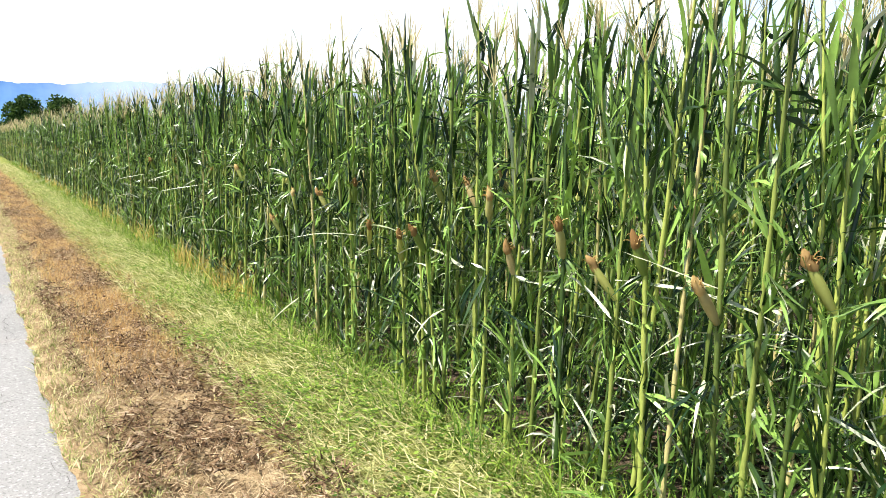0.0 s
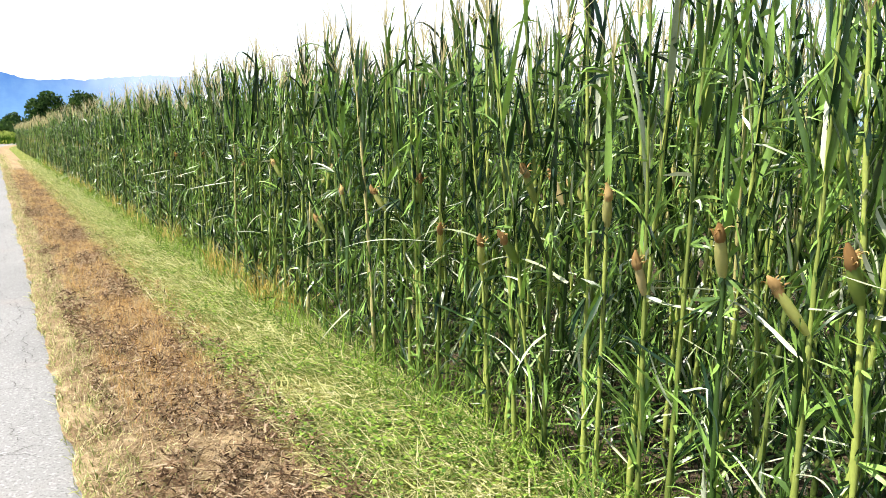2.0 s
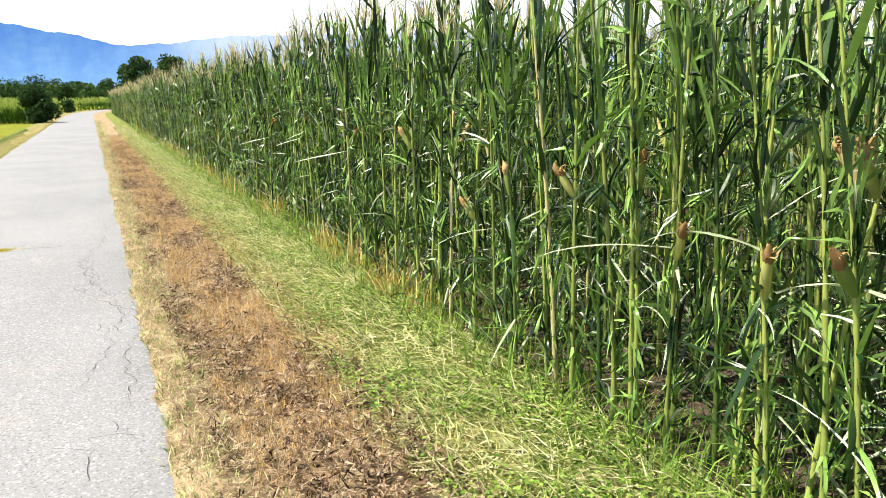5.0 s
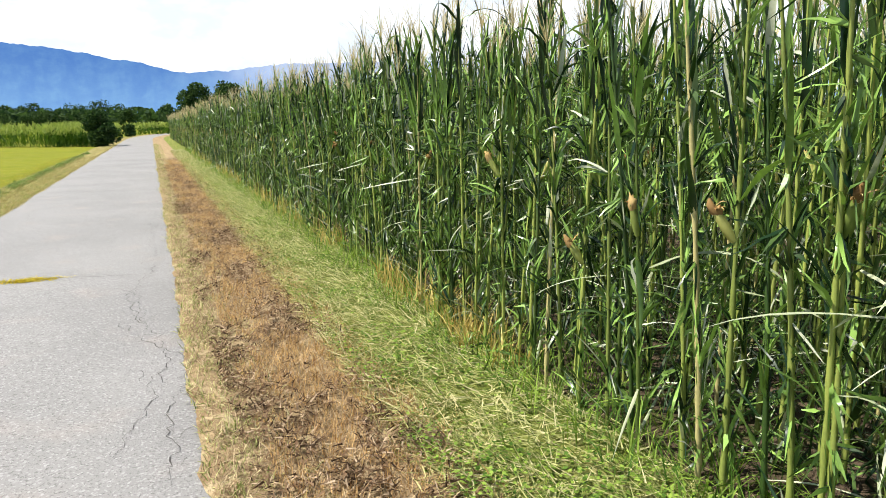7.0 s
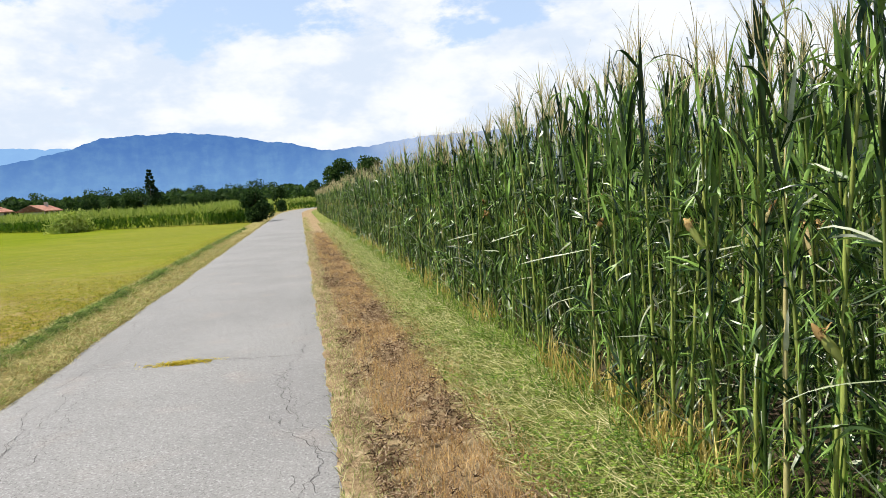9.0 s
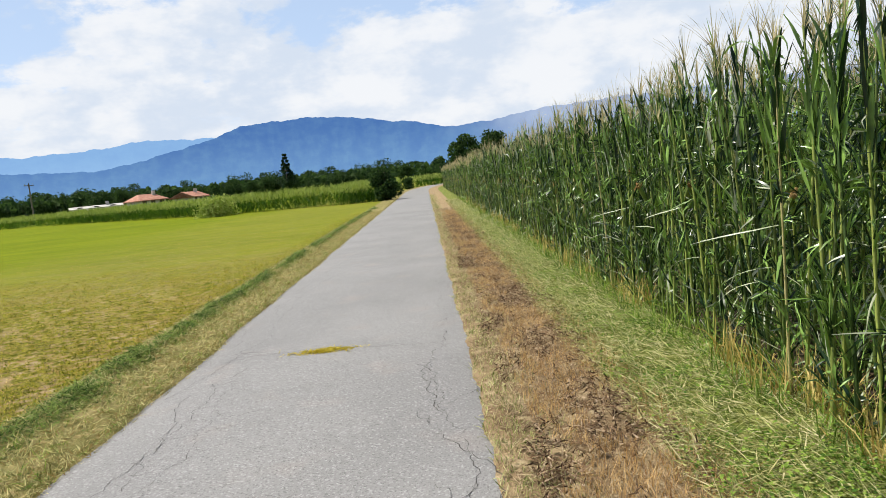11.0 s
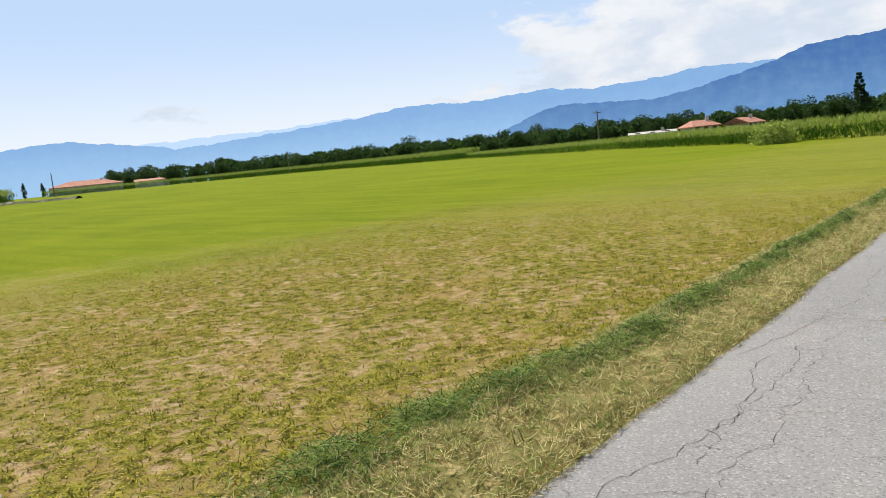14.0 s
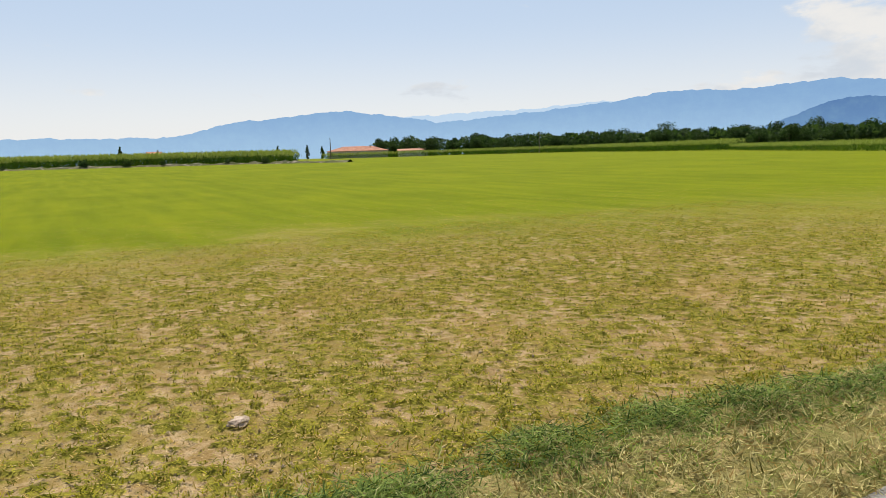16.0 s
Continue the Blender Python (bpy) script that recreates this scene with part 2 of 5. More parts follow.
def meadow():
    """The mown meadow: yellow-green sward, thin and straw-coloured with bare soil beside the road."""
    m, n = material("mown_meadow")
    p = place(n)
    x = n.add("ShaderNodeSeparateXYZ", (), _0=p).outputs[0]
    y = n.add("ShaderNodeSeparateXYZ", (), _0=p).outputs[1]
    coarse = n.noise(p, 0.16, 5.0, 0.62, 0.6)
    reach = n.math("ADD", x, n.math("MULTIPLY", n.math("SUBTRACT", coarse, 0.5), 12.0))
    reach = n.math("ADD", reach, n.math("MULTIPLY", n.math("SUBTRACT", n.noise(p, 1.1, 5.0, 0.7), 0.5), 9.0))
    thin = n.math("MULTIPLY", n.ramp(reach, -17.5, -8.0), n.ramp(n.math("ADD", y, n.math("MULTIPLY", coarse, 14.0)), 36.0, 16.0, 0.25, 1.0))
    rows = n.noise(n.stretch(p, 0.12, 1.1, 1.0), 1.2, 2.0)
    lush = n.mix(n.ramp(n.math("ADD", n.math("MULTIPLY", coarse, 0.5), n.math("MULTIPLY", rows, 0.5)), 0.25, 0.75), c4((0.092, 0.132, 0.003)), c4((0.165, 0.196, 0.006)))
    tufts = n.noise(p, 16.0, 6.0, 0.8, 0.0)
    cover = n.add("ShaderNodeAttribute")
    cover.attribute_name = "tussock"
    soil = n.mix(n.ramp(n.noise(p, 11.0, 6.0, 0.75), 0.38, 0.66), c4((0.220, 0.148, 0.060)), c4((0.43, 0.325, 0.200)))
    soil = n.mix(n.ramp(n.noise(p, 1.3, 5.0, 0.65), 0.42, 0.62, 0.0, 0.7), soil, c4((0.19, 0.150, 0.030)))
    turf = n.mix(n.ramp(n.noise(p, 8.0, 5.0, 0.7), 0.38, 0.62), c4((0.095, 0.098, 0.010)), c4((0.240, 0.215, 0.040)))
    poor = n.mix(n.ramp(n.math("ADD", cover.outputs["Fac"], n.math("MULTIPLY", n.math("SUBTRACT", tufts, 0.5), 1.5)), 0.28, 0.60), soil, turf)
    lush = n.mix(n.ramp(n.noise(p, 0.9, 6.0, 0.75), 0.50, 0.72, 0.0, 0.45), lush, c4((0.185, 0.178, 0.010)))
    lush = n.mix(n.ramp(n.noise(p, 3.2, 6.0, 0.75), 0.56, 0.70, 0.0, 0.6), lush, c4((0.070, 0.090, 0.002)))
    poor = n.mix(n.ramp(n.noise(p, 0.7, 3.0, 0.6), 0.48, 0.66, 0.0, 0.3), poor, c4((0.27, 0.165, 0.055)))
    col = n.mix(thin, lush, poor)
    grain = n.noise(p, 22.0, 4.0, 0.7)
    col = n.mix(n.ramp(grain, 0.50, 0.72, 0.0, 0.7), col, c4((0.075, 0.065, 0.012)))
    finish(n, col, 0.95, n.math("ADD", grain, tufts), 0.6, 0.03, 0.03)
    return m


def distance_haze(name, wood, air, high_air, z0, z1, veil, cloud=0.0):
    """A far wooded slope, lit by the sun, with haze painted over it as a pale glow of its own; cloud: how thickly cloud
    white is painted on its eastern end.
    """
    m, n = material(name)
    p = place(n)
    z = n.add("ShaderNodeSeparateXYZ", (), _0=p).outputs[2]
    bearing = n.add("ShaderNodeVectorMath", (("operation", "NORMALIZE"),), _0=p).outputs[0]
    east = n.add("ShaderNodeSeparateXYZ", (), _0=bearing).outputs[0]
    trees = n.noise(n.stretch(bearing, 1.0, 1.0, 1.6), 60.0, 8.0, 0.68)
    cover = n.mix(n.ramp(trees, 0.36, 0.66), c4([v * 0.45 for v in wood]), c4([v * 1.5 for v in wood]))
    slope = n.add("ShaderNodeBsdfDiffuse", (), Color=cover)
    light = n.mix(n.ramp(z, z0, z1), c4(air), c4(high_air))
    # cloud white painted into the glow, stronger to the east and higher up
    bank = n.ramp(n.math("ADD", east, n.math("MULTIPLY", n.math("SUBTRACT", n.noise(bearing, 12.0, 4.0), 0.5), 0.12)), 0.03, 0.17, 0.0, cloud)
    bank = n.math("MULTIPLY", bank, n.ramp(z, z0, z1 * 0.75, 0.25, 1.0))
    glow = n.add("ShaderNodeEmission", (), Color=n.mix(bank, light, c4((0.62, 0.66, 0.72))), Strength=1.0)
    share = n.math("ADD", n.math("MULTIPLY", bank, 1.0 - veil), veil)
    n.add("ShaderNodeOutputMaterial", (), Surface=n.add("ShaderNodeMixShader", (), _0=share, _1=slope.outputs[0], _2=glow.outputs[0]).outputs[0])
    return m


M["asphalt"] = asphalt()
M["meadow"] = meadow()
M["verge_dry"] = earth("verge_dry", ((0.315, 0.235, 0.130), (0.20, 0.135, 0.075), (0.40, 0.315, 0.185)), (2.6, 6.0, 50.0))
M["verge_green"] = earth("verge_green", ((0.17, 0.18, 0.045), (0.09, 0.13, 0.02), (0.30, 0.28, 0.11)), (2.2, 6.0, 50.0))
M["verge_hay"] = earth("verge_hay", ((0.25, 0.21, 0.085), (0.14, 0.135, 0.04), (0.36, 0.28, 0.13)), (3.5, 9.0, 50.0))
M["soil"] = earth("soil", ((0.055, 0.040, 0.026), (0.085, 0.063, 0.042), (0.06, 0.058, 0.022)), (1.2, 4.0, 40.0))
# haze is put into these colours as glow, paler for each farther range
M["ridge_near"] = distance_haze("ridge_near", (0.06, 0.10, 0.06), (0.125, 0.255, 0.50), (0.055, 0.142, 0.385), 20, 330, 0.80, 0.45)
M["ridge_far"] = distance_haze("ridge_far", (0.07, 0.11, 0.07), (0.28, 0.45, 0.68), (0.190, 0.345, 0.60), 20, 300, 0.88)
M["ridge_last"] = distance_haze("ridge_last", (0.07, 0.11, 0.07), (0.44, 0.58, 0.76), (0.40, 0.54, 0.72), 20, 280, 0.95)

# ---- mesh helpers ----


def mesh(name, verts, faces, mats, index=None, smooth=False):
    """A mesh from arrays: verts (n, 3), faces (m, 3) or (m, 4)."""
    verts, faces = np.asarray(verts, np.float32), np.asarray(faces, np.int32)
    me = bpy.data.meshes.new(name)
    me.vertices.add(len(verts))
    me.vertices.foreach_set("co", verts.ravel())
    k = faces.shape[1]
    me.loops.add(faces.size)
    me.loops.foreach_set("vertex_index", faces.ravel())
    me.polygons.add(len(faces))
    me.polygons.foreach_set("loop_start", np.arange(0, faces.size, k, dtype=np.int32))
    for m in mats if isinstance(mats, (list, tuple)) else [mats]:
        me.materials.append(m)
    if index is not None:
        me.polygons.foreach_set("material_index", np.asarray(index, np.int32))
    me.polygons.foreach_set("use_smooth", np.full(len(faces), smooth))
    me.update(calc_edges=True)
    return me


def from_bm(name, bm, mat, smooth=False):
    me = bpy.data.meshes.new(name)
    bm.to_mesh(me)
    bm.free()
    me.materials.append(mat)
    for p in me.polygons:
        p.use_smooth = smooth
    return me


def part(name, me, parent, label="", at=None):
    ob = new(name, me)
    ob.parent = parent
    if at is not None:
        ob.matrix_basis = at
    return tagged(ob, label)


def structure(name, me, label, category):
    return tagged(new(name, me), label, category, kind="structure")


def stuff(name, me, label, category):
    return tagged(new(name, me), label, category, kind="stuff")


def box(bm, lo, hi, bevel=0.0):
    """Adds a box between two corners, with its edges broken."""
    lo, hi = Vector(lo), Vector(hi)
    r = bmesh.ops.create_cube(bm, size=1.0, matrix=Matrix.Translation((lo + hi) / 2) @ Matrix.Diagonal((*(hi - lo), 1)))
    if bevel:
        edges = list({e for v in r["verts"] for e in v.link_edges})
        bmesh.ops.bevel(bm, geom=edges, offset=bevel, segments=1, affect="EDGES")


def tube(path, radii, sides=6):
    """Quads round a line of points: vertices and faces."""
    path, k = np.asarray(path, float), len(path)
    t = np.gradient(path, axis=0)
    t /= np.linalg.norm(t, axis=1)[:, None] + 1e-9
    ref = np.where(np.abs(t[:, 2:3]) > 0.9, (1.0, 0, 0), (0, 0, 1.0))
    u = np.cross(t, ref)
    u /= np.linalg.norm(u, axis=1)[:, None] + 1e-9
    v = np.cross(t, u)
    a = np.arange(sides) * 2 * np.pi / sides
    ring = path[:, None] + np.asarray(radii)[:, None, None] * (np.cos(a)[None, :, None] * u[:, None] + np.sin(a)[None, :, None] * v[:, None])
    i, j = np.meshgrid(np.arange(k - 1), np.arange(sides), indexing="ij")
    n = (j + 1) % sides
    faces = np.stack([i * sides + j, i * sides + n, (i + 1) * sides + n, (i + 1) * sides + j], -1).reshape(-1, 4)
    return ring.reshape(-1, 3), faces


def join(pieces):
    """Joins (verts, faces) pairs."""
    verts, faces, base = [], [], 0
    for v, f in pieces:
        verts.append(v)
        faces.append(np.asarray(f) + base)
        base += len(v)
    return np.concatenate(verts), np.concatenate(faces)


def smoothstep(x, a, b):
    t = np.clip((x - a) / (b - a), 0, 1)
    return t * t * (3 - 2 * t)


def wobble(p, s, seed=0.0):
    """Smooth noise from sums of sines, for arrays."""
    x, y = np.asarray(p[0], float) * s + seed, np.asarray(p[1], float) * s - seed * 1.7
    return (np.sin(x * 1.0 + 1.3 * np.sin(y * 0.7)) + np.sin(y * 1.31 + 1.1 * np.sin(x * 0.9 + 2)) + 0.6 * np.sin(x * 2.3 + y * 1.9 + seed) + 0.4 * np.sin(x * 4.1 - y * 3.7)) / 3.0


# ---- the lie of the land ----
ROAD_L, ROAD_R = -2.5, 0.0
BEND = 78.0                       # from here on the road swings to the right


def swing(y):
    """Sideways shift of road and verges along y."""
    return np.maximum(np.asarray(y, float) - BEND, 0) ** 2 * 0.0022


def land(x, y):
    """Height of the ground: level by the road, rising a little to the far west."""
    x, y = np.asarray(x, float), np.asarray(y, float)
    far = np.clip((-x - 22) / 105, 0, 1)
    return far * (0.35 + 0.95 * smoothstep(y, 120, 40)) + 0.7 * smoothstep(-x, 130, 300) * smoothstep(y, 60, 120)


def sheet(name, xs, ys, height, mat, shift=None):
    """A ground sheet on the grid xs by ys; height(x, y) gives z."""
    gx, gy = np.meshgrid(xs, ys, indexing="ij")
    sx = gx + (shift(gx, gy) if shift else 0)
    v = np.stack([sx, gy, height(gx, gy)], -1).reshape(-1, 3)
    n, k = len(xs), len(ys)
    i, j = np.meshgrid(np.arange(n - 1), np.arange(k - 1), indexing="ij")
    f = np.stack([i * k + j, (i + 1) * k + j, (i + 1) * k + j + 1, i * k + j + 1], -1).reshape(-1, 4)
    return mesh(name, v, f, mat, smooth=True)


def spread(lo, hi, step):
    return np.linspace(lo, hi, max(2, int(round((hi - lo) / step)) + 1))


xs = np.concatenate([[-4500, -2500, -1200, -600, -350, -240, -180], spread(-150, -20, 5), spread(-19, -14.5, 0.5), spread(-14, -3.3, 0.045), [-3.0, -2.0], [6, 30, 80, 160, 400, 1000, 2500, 4500]])
ys = np.concatenate([[-4500, -2000, -800, -300, -120, -60, -30], spread(-15, 4.5, 0.5), spread(5, 22, 0.05), spread(22.5, 40, 0.5), spread(42, 160, 4), [200, 260, 350, 500, 800, 1500, 2500, 4500]])

# tussocks of the thin meadow: centre, radius and height of each
MX, MY = (-13.9, -3.45), (5.1, 21.9)
tus = np.random.default_rng(31)
tuft_c = np.stack([tus.uniform(*MX, 36000), tus.uniform(*MY, 36000)], -1)
tuft_c = tuft_c[0.7 * wobble((tuft_c[:, 0], tuft_c[:, 1]), 1.7, 2.0) + 0.7 * wobble((tuft_c[:, 0], tuft_c[:, 1]), 5.0, 4.0) > tus.uniform(-1.6, 0.4, len(tuft_c))]
tuft_r = 0.017 + 0.028 * tus.random(len(tuft_c)) ** 1.6
tuft_h = tuft_r * tus.uniform(0.35, 0.75, len(tuft_c))


def tussocks():
    """How thickly tussocks cover each point of the ground's grid, and how high they swell."""
    fill, swell = np.full((len(xs), len(ys)), 0.42), np.zeros((len(xs), len(ys)))
    i0, i1 = np.searchsorted(xs, MX[0] - 0.1), np.searchsorted(xs, -3.3) + 1
    j0, j1 = np.searchsorted(ys, 5.0), np.searchsorted(ys, 22.0) + 1
    fill[i0:i1, j0:j1] = 0.0
    ci, cj = np.searchsorted(xs, tuft_c[:, 0]), np.searchsorted(ys, tuft_c[:, 1])
    for di in range(-3, 4):
        for dj in range(-3, 4):
            i, j = np.clip(ci + di, i0, i1 - 1), np.clip(cj + dj, j0, j1 - 1)
            g = np.exp(-((xs[i] - tuft_c[:, 0]) ** 2 + (ys[j] - tuft_c[:, 1]) ** 2) / (2 * tuft_r ** 2))
            np.maximum.at(fill, (i, j), g)
            np.maximum.at(swell, (i, j), g * tuft_h)
    gx, gy = np.meshgrid(xs, ys, indexing="ij")
    rim = np.maximum(smoothstep(-gx + 1.2 * wobble((gx, gy), 0.8), 9.5, 13.2), smoothstep(gy + 1.5 * wobble((gx, gy), 0.7), 15.0, 21.0))
    return fill + (0.42 - fill) * rim, swell * (1 - rim)


tuft_fill, tuft_swell = tussocks()
ground_me = sheet("ground", xs, ys, lambda x, y: land(x, y) - 0.03 + 0.012 * wobble((x, y), 2.0) * (x < -3) + tuft_swell, M["meadow"])
ground_me.attributes.new("tussock", "FLOAT", "POINT").data.foreach_set("value", tuft_fill.ravel().astype(np.float32))
structure("ground", ground_me, "mown yellow-green meadow with thin dry patches and bare soil", "meadow")

yn = np.concatenate([spread(-30, 0, 1.0), spread(0.1, 18, 0.1), spread(18.5, 60, 0.5), spread(62, 150, 2.0)])


def ragged(x, y, edge, amp):
    return swing(y) + edge * amp * (0.6 * wobble((x * 0 + 3, y), 1.3, 5.0) + 0.25 * wobble((y * 0.31, y), 4.3, 2.0) + 0.15 * wobble((y * 0.7, y), 13.0, 2.0))


xr = np.array([-2.56, -2.5, -2.42, -2.2, -1.9, -1.6, -1.25, -0.9, -0.6, -0.3, -0.08, 0.0, 0.06])


def road_height(x, y):
    side = np.minimum(x - ROAD_L, ROAD_R - x)
    return np.where(side < -0.01, -0.05, np.where(side < 0.01, -0.004, 0.012 + 0.012 * smoothstep(side, 0, 1.2) + 0.0 * y))


road = structure("road", sheet("road", xr, yn, road_height, M["asphalt"],
                               lambda x, y: ragged(x, y, np.where(np.minimum(x - ROAD_L, ROAD_R - x) < 0.1, 1.0, 0.0), 0.08)),
                 "narrow worn light-gray asphalt lane with cracked edges", "road")


def verge(name, x0, x1, step, mat, label, bumps, z0):
    xs_v = spread(x0, x1, step)
    edge = lambda x: np.clip(np.minimum(x - x0, x1 - x) / 0.12, 0, 1)
    return structure(name, sheet(name, xs_v, yn, lambda x, y: z0 * edge(x) - 0.012 * (1 - edge(x)) + edge(x) * bumps * wobble((x, y), 9.0, 1.0),
                                 mat, lambda x, y: swing(y) + 0.05 * (1 - edge(x)) * wobble((x * 0, y), 4.0, 9.0)), label, "verge")


verge("verge_dry", -0.12, 1.02, 0.06, M["verge_dry"], "dried brown mown verge beside the asphalt lane", 0.022, 0.016)
verge("verge_green", 0.9, 1.85, 0.06, M["verge_green"], "fresh green mown strip along the maize", 0.014, 0.022)
verge("verge_hay", -3.55, -2.46, 0.06, M["verge_hay"], "pale mown grass verge along the meadow", 0.024, 0.020)
soil_xs = np.concatenate([spread(1.75, 5.0, 0.25), spread(6, 24, 2.0)])
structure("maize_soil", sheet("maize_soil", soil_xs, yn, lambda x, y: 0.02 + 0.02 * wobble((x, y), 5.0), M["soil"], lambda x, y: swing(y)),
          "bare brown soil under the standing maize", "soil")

# ---- maize ----
rng = np.random.default_rng(7)


def blade(base, az, length, width, pitch, droop, twist=0.0, segs=7, fold=0.25, curl=0.0):
    """A long leaf from base: leaves at pitch degrees above level, bends down by droop degrees on its way. Three vertices across."""
    s = np.linspace(0, 1, segs + 1)
    ang = np.radians(pitch - droop * s ** 1.6)
    az_s = np.radians(az) + np.radians(curl) * s
    step = length / segs
    d = np.stack([np.cos(az_s) * np.cos(ang), np.sin(az_s) * np.cos(ang), np.sin(ang)], -1)
    p = np.asarray(base, float) + np.concatenate([[[0, 0, 0]], np.cumsum(d[:-1] * step, axis=0)])
    side = np.stack([-np.sin(az_s), np.cos(az_s), np.zeros_like(s)], -1)
    up = np.cross(d, side)
    tw = np.radians(twist) * s
    across = side * np.cos(tw)[:, None] + up * np.sin(tw)[:, None]
    normal = np.cross(d, across)
    wd = width * np.minimum(1.0, 0.45 + s * 4.0) * np.clip(1 - s, 0, 1) ** 0.6 * 0.5
    ripple = 0.12 * width * np.sin(s * 17 + az)
    left = p + across * wd[:, None] - normal * (fold * wd - ripple)[:, None]
    right = p - across * wd[:, None] - normal * (fold * wd + ripple)[:, None]
    v = np.stack([left, p, right], 1).reshape(-1, 3)
    i = np.arange(segs)[:, None] * 3
    f = np.concatenate([i + np.array([[0, 1, 4, 3]]), i + np.array([[1, 2, 5, 4]])])
    return v, f


def shreds(r, base, az, length, width, pitch, droop, strips, segs):
    """A hail-torn leaf: a few narrow ribbons that part from one base."""
    out = []
    for k in range(strips):
        n = segs
        s = np.linspace(0, 1, n + 1)
        ln = length * (1.0 if k == 0 else r.uniform(0.35, 0.95))
        ang = np.radians(pitch + r.normal(0, 9) - droop * r.uniform(0.5, 1.6) * s ** r.uniform(1.0, 2.4))
        ang = ang + np.cumsum(np.radians(r.normal(0, 7, n + 1))) - (np.radians(r.uniform(40, 100)) * (s > r.uniform(0.3, 0.9)) if r.random() < 0.3 else 0)
        turn = np.radians(az + r.normal(0, 11)) + np.radians(r.normal(0, 30)) * s ** 1.5 + np.cumsum(np.radians(r.normal(0, 7, n + 1)))
        d = np.stack([np.cos(turn) * np.cos(ang), np.sin(turn) * np.cos(ang), np.sin(ang)], -1)
        p = np.asarray(base, float) + np.concatenate([[[0, 0, 0]], np.cumsum(d[:-1] * ln / n, axis=0)])
        side = np.stack([-np.sin(turn), np.cos(turn), np.zeros_like(s)], -1)
        up = np.cross(d, side)
        tw = np.radians(r.normal(0, 70) + r.normal(0, 90) * s)
        across = side * np.cos(tw)[:, None] + up * np.sin(tw)[:, None]
        wd = 0.5 * width * r.uniform(0.6, 1.25) * np.minimum(1, 0.5 + 3 * s) * np.clip(1.02 - s, 0, 1) ** 0.5 * r.uniform(0.7, 1.15, n + 1)
        v = np.stack([p - across * wd[:, None], p + across * wd[:, None]], 1).reshape(-1, 3)
        i = np.arange(n)[:, None] * 2
        out.append((v, i + np.array([[0, 1, 3, 2]])))
    return join(out)


